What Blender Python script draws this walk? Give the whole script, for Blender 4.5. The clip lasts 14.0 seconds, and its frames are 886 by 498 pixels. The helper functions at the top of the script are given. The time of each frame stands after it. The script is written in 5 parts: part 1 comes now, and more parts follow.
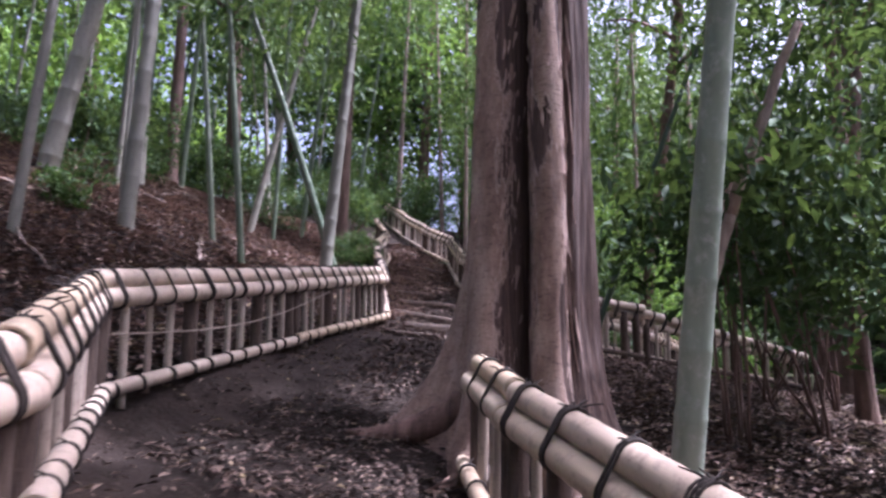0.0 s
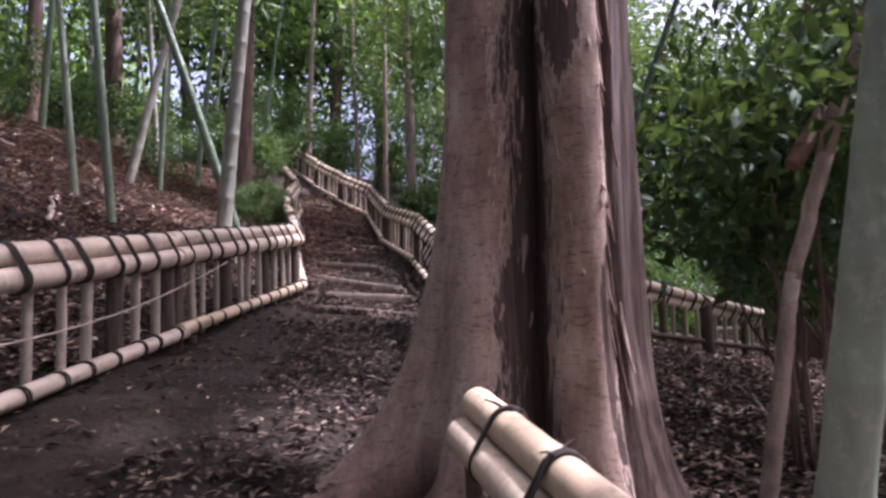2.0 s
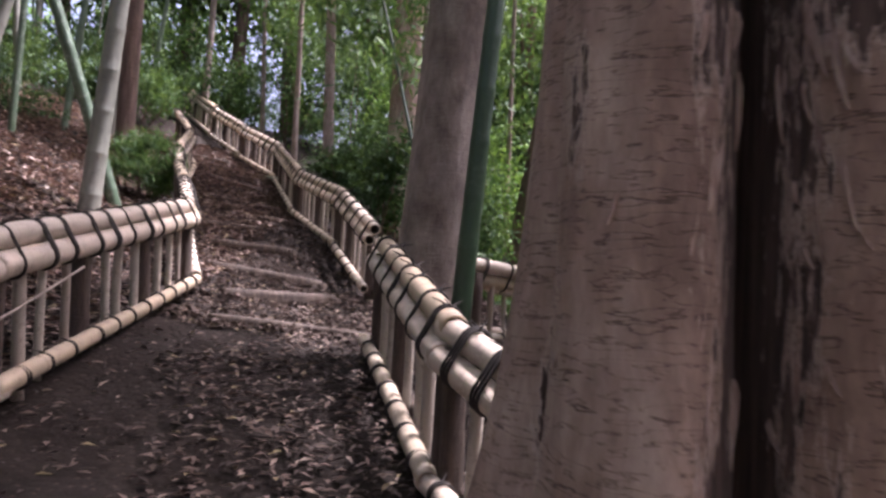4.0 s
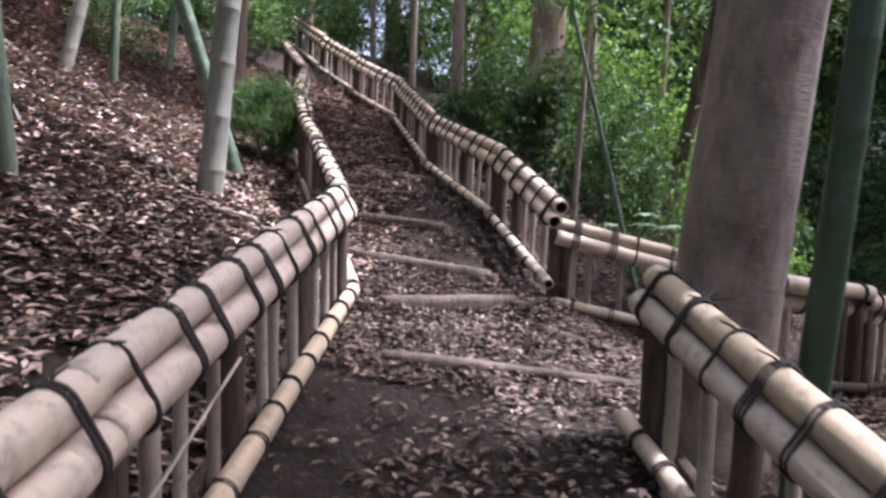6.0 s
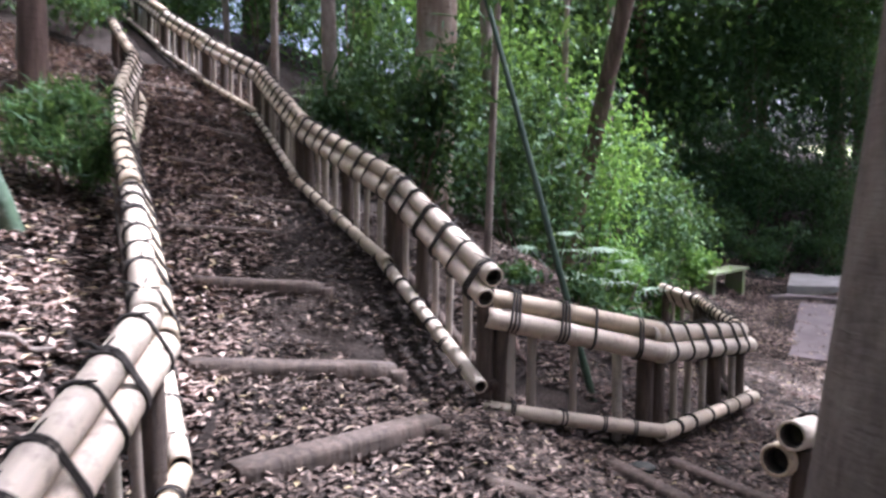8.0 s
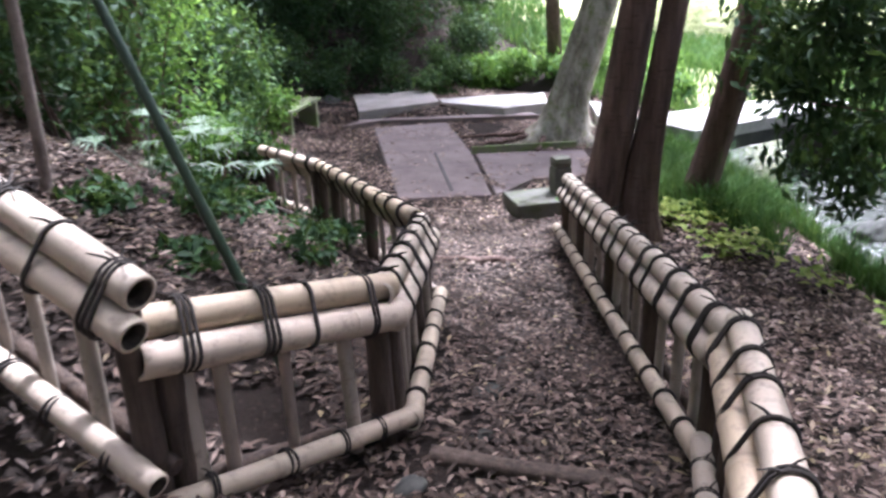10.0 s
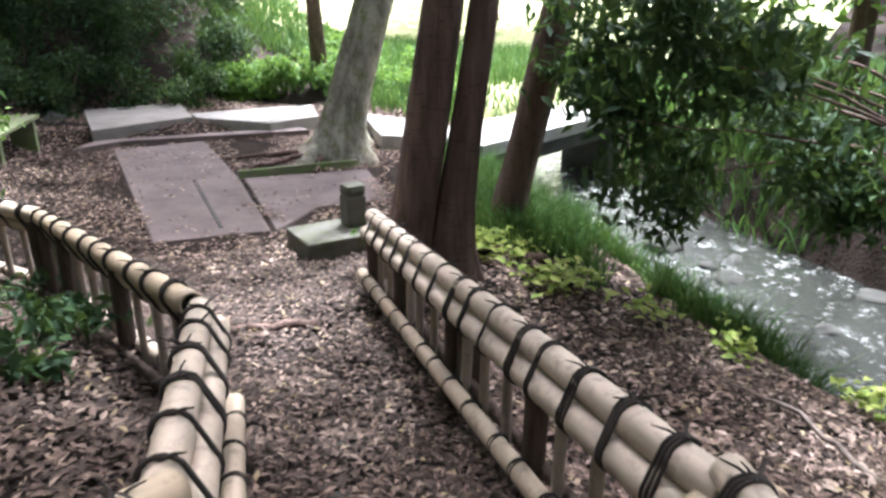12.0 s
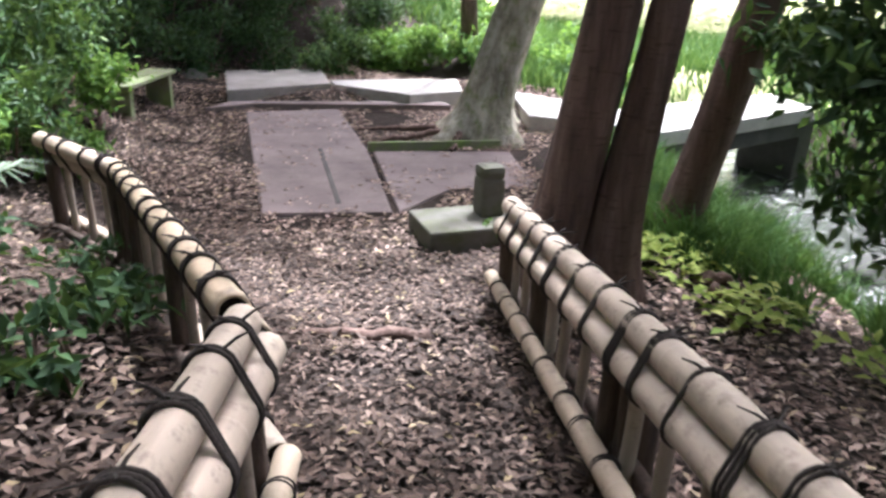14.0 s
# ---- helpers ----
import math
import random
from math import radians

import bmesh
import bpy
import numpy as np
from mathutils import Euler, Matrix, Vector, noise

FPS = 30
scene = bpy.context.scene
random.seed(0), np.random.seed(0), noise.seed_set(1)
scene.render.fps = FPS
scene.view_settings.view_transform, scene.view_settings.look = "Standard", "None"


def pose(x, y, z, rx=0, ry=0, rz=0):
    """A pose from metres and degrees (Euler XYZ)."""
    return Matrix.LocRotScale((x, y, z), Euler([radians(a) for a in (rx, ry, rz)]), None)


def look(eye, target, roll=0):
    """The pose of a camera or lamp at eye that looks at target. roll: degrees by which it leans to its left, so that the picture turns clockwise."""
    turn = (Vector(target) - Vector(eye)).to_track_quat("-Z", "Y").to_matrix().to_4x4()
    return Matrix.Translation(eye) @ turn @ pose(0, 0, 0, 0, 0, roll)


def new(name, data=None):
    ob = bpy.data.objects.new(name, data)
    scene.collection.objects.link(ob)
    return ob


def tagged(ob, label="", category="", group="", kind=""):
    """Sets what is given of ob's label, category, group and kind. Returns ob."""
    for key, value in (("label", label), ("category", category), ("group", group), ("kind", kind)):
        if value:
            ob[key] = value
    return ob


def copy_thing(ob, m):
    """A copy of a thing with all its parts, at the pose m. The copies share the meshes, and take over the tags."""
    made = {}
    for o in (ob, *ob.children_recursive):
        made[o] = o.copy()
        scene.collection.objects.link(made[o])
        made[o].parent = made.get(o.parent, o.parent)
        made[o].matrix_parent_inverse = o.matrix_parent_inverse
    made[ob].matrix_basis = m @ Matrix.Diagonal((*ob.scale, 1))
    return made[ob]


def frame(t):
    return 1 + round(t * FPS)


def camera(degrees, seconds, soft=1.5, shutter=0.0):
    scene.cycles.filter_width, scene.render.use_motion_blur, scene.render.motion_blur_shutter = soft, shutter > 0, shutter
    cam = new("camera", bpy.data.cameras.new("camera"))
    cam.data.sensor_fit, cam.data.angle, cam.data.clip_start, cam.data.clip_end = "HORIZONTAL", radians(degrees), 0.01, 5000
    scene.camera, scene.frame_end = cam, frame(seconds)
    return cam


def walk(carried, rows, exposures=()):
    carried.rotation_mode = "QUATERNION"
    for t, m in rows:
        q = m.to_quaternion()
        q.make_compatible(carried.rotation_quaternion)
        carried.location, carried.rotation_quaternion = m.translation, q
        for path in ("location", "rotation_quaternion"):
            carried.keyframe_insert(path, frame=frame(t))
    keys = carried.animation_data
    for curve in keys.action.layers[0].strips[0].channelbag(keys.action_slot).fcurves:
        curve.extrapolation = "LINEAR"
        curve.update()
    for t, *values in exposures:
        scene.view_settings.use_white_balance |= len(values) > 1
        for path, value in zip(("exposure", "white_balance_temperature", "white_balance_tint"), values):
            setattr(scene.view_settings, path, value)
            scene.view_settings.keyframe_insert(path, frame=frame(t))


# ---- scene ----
cam = camera(61.2, 14.0, soft=2.7, shutter=0.4)
PATH = [
    (0, (1.92, -0.968, 1.034), (1.474, 0.95, 1.383), 0.5),
    (0.5, (1.783, -0.495, 1.122), (1.412, 1.442, 1.459), -0.5),
    (1, (1.67, -0.129, 1.22), (1.285, 1.808, 1.537), -0.0),
    (1.5, (1.441, 0.292, 1.322), (1.108, 2.245, 1.595), -0.3),
    (2, (1.308, 0.758, 1.404), (1.094, 2.735, 1.614), -1.2),
    (2.5, (1.232, 1.203, 1.549), (0.995, 3.177, 1.761), -0.3),
    (3, (1.036, 1.668, 1.681), (0.815, 3.645, 1.887), -0.3),
    (3.2, (0.972, 1.822, 1.732), (0.848, 3.809, 1.931), -0.1),
    (5.3, (0.15, 3.453, 2.256), (0.287, 5.447, 2.179), 3.2),
    (5.5, (0.033, 3.64, 2.319), (0.07, 5.638, 2.233), 2.2),
    (6, (-0.166, 4.0, 2.479), (-0.315, 5.991, 2.352), 2.2),
    (6.5, (-0.343, 4.367, 2.671), (-0.344, 6.365, 2.597), 0.7),
    (7, (-0.366, 4.787, 2.753), (-0.225, 6.779, 2.65), -0.3),
    (7.2, (-0.314, 4.977, 2.818), (-0.197, 6.972, 2.743), -0.1),
    (9.3, (-0.384, 7.281, 3.288), (0.457, 9.003, 2.718), -0.9),
    (9.5, (-0.384, 7.458, 3.315), (0.635, 9.075, 2.726), -2.0),
    (10, (-0.3, 7.795, 3.309), (0.903, 9.232, 2.611), -2.3),
    (10.5, (-0.096, 8.079, 3.329), (1.192, 9.419, 2.59), -2.9),
    (11, (0.018, 8.367, 3.23), (1.478, 9.489, 2.448), 0.4),
    (11.5, (0.188, 8.676, 3.225), (1.8, 9.604, 2.491), -1.2),
    (12, (0.461, 8.87, 3.215), (2.071, 9.833, 2.521), 0.1),
    (12.5, (0.69, 9.077, 3.095), (2.306, 10.023, 2.392), 1.1),
    (13, (0.872, 9.252, 3.045), (2.472, 10.235, 2.357), 0.2),
    (13.5, (1.15, 9.395, 2.887), (2.647, 10.535, 2.211), 0.4),
    (14, (1.389, 9.569, 2.845), (2.779, 10.81, 2.119), 1.9),
]
walk(cam, [(t, look(eye, target, roll)) for t, eye, target, roll in PATH], [(0, 2.1, 5350, 30), (3.2, 2.15, 5800, 28), (7.2, 2.32, 5300, 17), (9.3, 2.27, 5200, 17), (12.5, 2.38, 5550, 9), (14, 2.33, 5550, 12)])

# ---------------------------------------------------------------- world and light
SUN_EL, SUN_ROT = radians(66), radians(70)
world = bpy.data.worlds.new("World")
scene.world = world
world.use_nodes = True
wn = world.node_tree.nodes
wl = world.node_tree.links
sky = wn.new("ShaderNodeTexSky")
sky.sky_type = "NISHITA"
sky.sun_disc = False
sky.sun_elevation, sky.sun_rotation = SUN_EL, SUN_ROT
sky.air_density, sky.dust_density, sky.ozone_density = 0.45, 10.0, 0.6
wn["Background"].inputs["Strength"].default_value = 0.15
wl.new(sky.outputs["Color"], wn["Background"].inputs["Color"])
sun_data = bpy.data.lights.new("sun", "SUN")
sun_data.energy, sun_data.angle, sun_data.color = 4.0, radians(2), (1.0, 0.96, 0.90)
sun = new("sun", sun_data)
sun_way = Vector((math.sin(SUN_ROT) * math.cos(SUN_EL), math.cos(SUN_ROT) * math.cos(SUN_EL), math.sin(SUN_EL)))
sun.matrix_world = look(sun_way * 50, (0, 0, 0))

rng = np.random.default_rng(7)


# ---------------------------------------------------------------- materials
def mat(name, rough=0.8):
    m = bpy.data.materials.new(name)
    m.use_nodes = True
    nt = m.node_tree
    b = nt.nodes["Principled BSDF"]
    b.inputs["Roughness"].default_value = rough
    return m, nt, b


def node(nt, kind, **inputs):
    n = nt.nodes.new(kind)
    for k, v in inputs.items():
        n.inputs[k.replace("_", " ")].default_value = v
    return n


def ramp(nt, src, stops):
    r = nt.nodes.new("ShaderNodeValToRGB")
    el = r.color_ramp.elements
    while len(el) < len(stops):
        el.new(0.5)
    for e, (p, c) in zip(el, stops):
        e.position, e.color = p, (*c, 1)
    nt.links.new(src, r.inputs["Fac"])
    return r.outputs["Color"]


def mixc(nt, fac, a, b, how="MIX"):
    n = nt.nodes.new("ShaderNodeMix")
    n.data_type, n.blend_type = "RGBA", how
    for s, v in ((n.inputs[0], fac), (n.inputs[6], a), (n.inputs[7], b)):
        if isinstance(v, (int, float)):
            s.default_value = v
        elif isinstance(v, tuple):
            s.default_value = (*v, 1)
        else:
            nt.links.new(v, s)
    return n.outputs[2]


def coords(nt, scale=(1, 1, 1), use="Object"):
    tc = nt.nodes.new("ShaderNodeTexCoord")
    mp = nt.nodes.new("ShaderNodeMapping")
    mp.inputs["Scale"].default_value = scale
    nt.links.new(tc.outputs[use], mp.inputs["Vector"])
    return mp.outputs["Vector"]


def noise_of(nt, vec, scale, detail=6.0, rough=0.6, out="Fac"):
    n = node(nt, "ShaderNodeTexNoise", Scale=scale, Detail=detail, Roughness=rough)
    nt.links.new(vec, n.inputs["Vector"])
    return n.outputs[out]


def bump(nt, b, height, strength=0.5, dist=0.01):
    n = node(nt, "ShaderNodeBump", Strength=strength, Distance=dist)
    nt.links.new(height, n.inputs["Height"])
    nt.links.new(n.outputs["Normal"], b.inputs["Normal"])


def bamboo_mat(name, a, b_, c, stain, rough=0.55):
    m, nt, b = mat(name, rough)
    info = nt.nodes.new("ShaderNodeObjectInfo")
    base = ramp(nt, info.outputs["Random"], [(0.0, a), (0.5, b_), (1.0, c)])
    v = coords(nt, (1, 1, 0.12))
    big = ramp(nt, noise_of(nt, v, 9, 5), [(0.35, (0.62, 0.6, 0.58)), (0.65, (1.05, 1.0, 0.98))])
    col = mixc(nt, 0.75, base, big, "MULTIPLY")
    v2 = coords(nt, (1, 1, 1))
    spots = ramp(nt, noise_of(nt, v2, 14, 7, 0.72), [(0.52, (0, 0, 0)), (0.72, (1, 1, 1))])
    col = mixc(nt, spots, col, stain)
    nt.links.new(col, b.inputs["Base Color"])
    v3 = coords(nt, (1, 1, 0.05))
    bump(nt, b, noise_of(nt, v3, 90, 4), 0.25, 0.004)
    return m


M_RAIL = bamboo_mat("bamboo_rail", (0.56, 0.46, 0.365), (0.51, 0.43, 0.35), (0.50, 0.395, 0.275), (0.19, 0.145, 0.115))
M_BALUSTER = bamboo_mat("weathered_stake", (0.34, 0.28, 0.23), (0.42, 0.36, 0.30), (0.28, 0.22, 0.18), (0.12, 0.09, 0.07), 0.8)
M_LIVE = bamboo_mat("living_bamboo", (0.085, 0.125, 0.08), (0.13, 0.165, 0.115), (0.05, 0.085, 0.05), (0.19, 0.205, 0.175), 0.4)
M_LIVE_DARK = bamboo_mat("dark_living_bamboo", (0.028, 0.055, 0.030), (0.035, 0.065, 0.034), (0.024, 0.046, 0.026), (0.06, 0.085, 0.055), 0.4)
M_GREEN_GREY = bamboo_mat("grey_green_bamboo", (0.20, 0.25, 0.20), (0.22, 0.27, 0.22), (0.18, 0.24, 0.18), (0.30, 0.32, 0.29), 0.45)
M_PALE = bamboo_mat("pale_culm", (0.20, 0.20, 0.17), (0.17, 0.165, 0.14), (0.18, 0.195, 0.155), (0.10, 0.095, 0.08), 0.6)


def bark_mat(name, dark, mid, light, stretch=0.12, scale=14, moss=None, strength=0.8, streak=1.0, plates=None):
    m, nt, b = mat(name, 0.9)
    v = coords(nt, (1, 1, stretch))
    f = noise_of(nt, v, scale, 8, 0.65)
    col = ramp(nt, f, [(0.3, dark), (0.5, mid), (0.72, light)])
    v2 = coords(nt, (1, 1, 0.45))
    g = noise_of(nt, v2, 3.0, 4)
    col = mixc(nt, 0.6, col, ramp(nt, g, [(0.35, (0.55, 0.52, 0.5)), (0.65, (1.15, 1.1, 1.05))]), "MULTIPLY")
    v3 = coords(nt, (1.0, 1.0, 6.5))
    cracks = ramp(nt, noise_of(nt, v3, 7, 6, 0.66), [(0.38, (0.36, 0.3, 0.28)), (0.43, (1, 1, 1))])
    col = mixc(nt, 0.55 * streak, col, cracks, "MULTIPLY")
    pl = None
    if plates:
        pl = ramp(nt, noise_of(nt, coords(nt, (1, 1, 0.3)), 5.5, 10, 0.72), [(0.45, (0, 0, 0)), (0.57, (1, 1, 1))])
        col = mixc(nt, pl, col, mixc(nt, 0.6, plates, col))
    if moss:
        k = ramp(nt, noise_of(nt, coords(nt), 7, 6, 0.7), [(0.5, (0, 0, 0)), (0.68, (1, 1, 1))])
        col = mixc(nt, k, col, moss)
    nt.links.new(col, b.inputs["Base Color"])
    h = mixc(nt, 0.25, f, noise_of(nt, v3, 12, 5))
    if pl is not None:
        h = mixc(nt, 0.45, h, pl)
    bump(nt, b, h, strength, 0.03)
    return m


M_BARK_RED = bark_mat("red_bark", (0.055, 0.032, 0.026), (0.15, 0.09, 0.072), (0.26, 0.17, 0.14))
M_BARK_DARK = bark_mat("dark_bark", (0.06, 0.036, 0.03), (0.135, 0.085, 0.07), (0.22, 0.15, 0.125))
M_BARK_GREY = bark_mat("grey_bark", (0.13, 0.096, 0.082), (0.24, 0.188, 0.162), (0.35, 0.293, 0.257), 0.5, 10, None, 0.8, 0.35)
M_BARK_PALE = bark_mat("pale_mottled_bark", (0.10, 0.09, 0.066), (0.30, 0.27, 0.215), (0.56, 0.52, 0.44), 0.6, 6, (0.16, 0.19, 0.07), 0.9, 0.4, plates=(0.62, 0.57, 0.49))
M_BARK_EUC = bark_mat("peeling_bark", (0.09, 0.058, 0.045), (0.23, 0.16, 0.125), (0.52, 0.45, 0.39), 0.2, 5)
M_POST = bark_mat("post_bark", (0.030, 0.020, 0.015), (0.075, 0.05, 0.038), (0.12, 0.085, 0.065), 0.12, 30, None, 0.7, 0.3)
M_LOG = bark_mat("log_wood", (0.042, 0.029, 0.022), (0.082, 0.058, 0.045), (0.135, 0.098, 0.078), 0.15, 22, None, 0.7, 0.2)
M_STRIP = bark_mat("bark_strip", (0.13, 0.078, 0.062), (0.31, 0.215, 0.18), (0.48, 0.38, 0.335), 0.1, 40, None, 0.7, 0.1)


def fluted_bark_mat():
    """Dark fibrous bark, and the smooth peeled bark with short level cracks where "peel" is above zero."""
    m, nt, b = mat("fluted_bark", 0.88)
    broad = noise_of(nt, coords(nt, (1, 1, 0.5)), 4.5, 5, 0.6)
    col = ramp(nt, broad, [(0.32, (0.15, 0.094, 0.073)), (0.5, (0.25, 0.170, 0.136)), (0.68, (0.36, 0.275, 0.23))])
    grain = noise_of(nt, coords(nt, (1, 1, 0.3)), 45, 7, 0.72)
    col = mixc(nt, 0.7, col, ramp(nt, grain, [(0.3, (0.6, 0.56, 0.53)), (0.65, (1.15, 1.12, 1.1))]), "MULTIPLY")
    lines = noise_of(nt, coords(nt, (1, 1, 5.5)), 5.0, 4, 0.55)
    crack = ramp(nt, lines, [(0.38, (1, 1, 1)), (0.40, (0.22, 0.17, 0.15)), (0.42, (1, 1, 1)), (0.54, (1, 1, 1)), (0.553, (0.35, 0.29, 0.26)), (0.566, (1, 1, 1))])
    col = mixc(nt, 0.9, col, crack, "MULTIPLY")
    fibre = noise_of(nt, coords(nt, (1, 1, 0.06)), 38, 8, 0.7)
    old = ramp(nt, fibre, [(0.3, (0.022, 0.013, 0.010)), (0.5, (0.068, 0.040, 0.032)), (0.72, (0.15, 0.098, 0.080))])
    attr = nt.nodes.new("ShaderNodeAttribute")
    attr.attribute_name = "peel"
    ragged = mixc(nt, 0.45, noise_of(nt, coords(nt, (1, 1, 0.35)), 16, 8, 0.75), noise_of(nt, coords(nt, (1, 1, 0.12)), 50, 5, 0.7))
    add = node(nt, "ShaderNodeMath")
    add.operation = "MULTIPLY_ADD"
    nt.links.new(ragged, add.inputs[0])
    add.inputs[1].default_value = 0.9
    nt.links.new(attr.outputs["Fac"], add.inputs[2])
    cut = ramp(nt, add.outputs[0], [(0.44, (0, 0, 0)), (0.46, (1, 1, 1))])
    rim = ramp(nt, add.outputs[0], [(0.44, (0, 0, 0)), (0.47, (1, 1, 1)), (0.50, (0, 0, 0))])
    col = mixc(nt, cut, old, col)
    col = mixc(nt, mixc(nt, 0.6, (0, 0, 0), rim), col, (0.46, 0.36, 0.31))
    nt.links.new(col, b.inputs["Base Color"])
    h = mixc(nt, cut, fibre, mixc(nt, 0.3, (1, 1, 1), mixc(nt, 0.5, grain, crack)))
    bump(nt, b, h, 0.8, 0.022)
    return m


M_BARK_FLUTED = fluted_bark_mat()


def rope_mat():
    m, nt, b = mat("black_rope", 0.95)
    col = ramp(nt, noise_of(nt, coords(nt), 160, 3), [(0.3, (0.012, 0.009, 0.008)), (0.7, (0.045, 0.034, 0.028))])
    nt.links.new(col, b.inputs["Base Color"])
    return m


M_ROPE = rope_mat()


# near-black colour that paints the shade inside a culm's open end
def hollow_shade_mat():
    m, nt, b = mat("hollow_end_shade", 0.95)
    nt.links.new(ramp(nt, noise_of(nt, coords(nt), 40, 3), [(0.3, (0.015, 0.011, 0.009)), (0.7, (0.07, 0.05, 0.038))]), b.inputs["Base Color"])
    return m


M_HOLLOW_SHADE = hollow_shade_mat()


def soil_mat():
    m, nt, b = mat("soil_and_litter", 0.95)
    v = coords(nt)
    f = noise_of(nt, v, 1.1, 6, 0.6)
    col = ramp(nt, f, [(0.35, (0.016, 0.012, 0.010)), (0.55, (0.034, 0.026, 0.022)), (0.72, (0.065, 0.048, 0.040))])
    fine = noise_of(nt, v, 55, 6, 0.75)
    col = mixc(nt, 0.8, col, ramp(nt, fine, [(0.3, (0.45, 0.42, 0.4)), (0.62, (1.3, 1.22, 1.15))]), "MULTIPLY")
    vor = node(nt, "ShaderNodeTexVoronoi", Scale=24.0)
    nt.links.new(v, vor.inputs["Vector"])
    col = mixc(nt, 0.35, col, ramp(nt, vor.outputs["Distance"], [(0.05, (0.12, 0.088, 0.072)), (0.3, (0.02, 0.015, 0.013))]))
    nt.links.new(col, b.inputs["Base Color"])
    b.inputs["Specular IOR Level"].default_value = 0.12
    h = mixc(nt, 0.5, fine, vor.outputs["Distance"])
    bump(nt, b, h, 0.9, 0.03)
    return m


M_SOIL = soil_mat()


def turf_mat():
    m, nt, b = mat("sun_bright_turf", 0.95)
    v = coords(nt)
    # the glare of full sun is put into these pale turf colours
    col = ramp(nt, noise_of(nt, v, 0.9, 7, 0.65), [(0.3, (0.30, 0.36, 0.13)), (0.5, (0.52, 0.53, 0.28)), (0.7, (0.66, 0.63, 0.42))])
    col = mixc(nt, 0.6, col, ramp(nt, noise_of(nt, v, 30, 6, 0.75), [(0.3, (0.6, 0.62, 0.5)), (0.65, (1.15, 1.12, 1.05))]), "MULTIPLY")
    nt.links.new(col, b.inputs["Base Color"])
    bump(nt, b, noise_of(nt, v, 45, 5, 0.7), 0.6, 0.03)
    return m


M_TURF = turf_mat()


def leaf_mat(name, stops, rough=0.6, trans=0.25, gloss=0.22):
    m, nt, b = mat(name, rough)
    geo = nt.nodes.new("ShaderNodeNewGeometry")
    col = ramp(nt, geo.outputs["Random Per Island"], stops)
    fine = ramp(nt, noise_of(nt, coords(nt), 60, 3), [(0.3, (0.75, 0.75, 0.75)), (0.7, (1.15, 1.15, 1.15))])
    col = mixc(nt, 0.6, col, fine, "MULTIPLY")
    nt.links.new(col, b.inputs["Base Color"])
    b.inputs["Specular IOR Level"].default_value = gloss
    if trans:
        t = nt.nodes.new("ShaderNodeBsdfTranslucent")
        nt.links.new(mixc(nt, 0.5, col, (0.22, 0.32, 0.05)), t.inputs["Color"])
        mx = nt.nodes.new("ShaderNodeMixShader")
        mx.inputs["Fac"].default_value = trans
        nt.links.new(b.outputs["BSDF"], mx.inputs[1])
        nt.links.new(t.outputs["BSDF"], mx.inputs[2])
        nt.links.new(mx.outputs["Shader"], nt.nodes["Material Output"].inputs["Surface"])
    return m


M_LITTER = leaf_mat("fallen_leaves", [(0.0, (0.034, 0.022, 0.017)), (0.55, (0.082, 0.054, 0.041)), (0.84, (0.151, 0.102, 0.081)), (0.96, (0.282, 0.207, 0.166)), (1.0, (0.262, 0.202, 0.101))], 0.7, 0, 0.25)
# pale hillside litter; on the stream bank its paleness paints in sunlight
M_LITTER_PALE = leaf_mat("pale_fallen_leaves", [(0.0, (0.067, 0.043, 0.034)), (0.4, (0.177, 0.117, 0.093)), (0.7, (0.317, 0.222, 0.181)), (0.92, (0.525, 0.397, 0.336)), (1.0, (0.439, 0.342, 0.183))], 0.7, 0, 0.25)
# meadow blades: base colour raised to carry the strong sunlight
M_MEADOW = leaf_mat("sun_bright_grass", [(0.0, (0.44, 0.48, 0.22)), (0.6, (0.64, 0.64, 0.38)), (1.0, (0.78, 0.76, 0.54))], 0.7, 0.3, 0.3)
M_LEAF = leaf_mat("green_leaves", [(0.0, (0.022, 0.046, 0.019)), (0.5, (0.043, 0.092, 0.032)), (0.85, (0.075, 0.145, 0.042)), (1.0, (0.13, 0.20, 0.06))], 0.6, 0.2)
# darker copy of M_LEAF: dark foliage, and shade put into the colour
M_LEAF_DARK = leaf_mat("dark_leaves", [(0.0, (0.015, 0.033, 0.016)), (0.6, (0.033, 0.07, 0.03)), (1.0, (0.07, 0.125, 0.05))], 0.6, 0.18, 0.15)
# lighter copy: bright foliage, and sunlight put into the colour
M_LEAF_LIGHT = leaf_mat("bright_leaves", [(0.0, (0.06, 0.13, 0.03)), (0.5, (0.10, 0.21, 0.04)), (1.0, (0.20, 0.32, 0.07))], 0.55, 0.4)
M_LEAF_YELLOW = leaf_mat("yellow_green_leaves", [(0.0, (0.16, 0.23, 0.04)), (0.6, (0.32, 0.39, 0.08)), (1.0, (0.46, 0.48, 0.14))], 0.6, 0.35)
M_GRASS = leaf_mat("grass_blades", [(0.0, (0.028, 0.075, 0.02)), (0.5, (0.055, 0.13, 0.035)), (1.0, (0.11, 0.20, 0.06))], 0.55, 0.22)
M_BLOSSOM = leaf_mat("pale_blossom", [(0.0, (0.08, 0.13, 0.06)), (0.35, (0.30, 0.28, 0.26)), (1.0, (0.62, 0.56, 0.57))], 0.6, 0.2)
M_PALM = leaf_mat("palm_leaflets", [(0.0, (0.05, 0.09, 0.045)), (0.6, (0.12, 0.17, 0.10)), (1.0, (0.30, 0.36, 0.28))], 0.35, 0.2, 0.8)


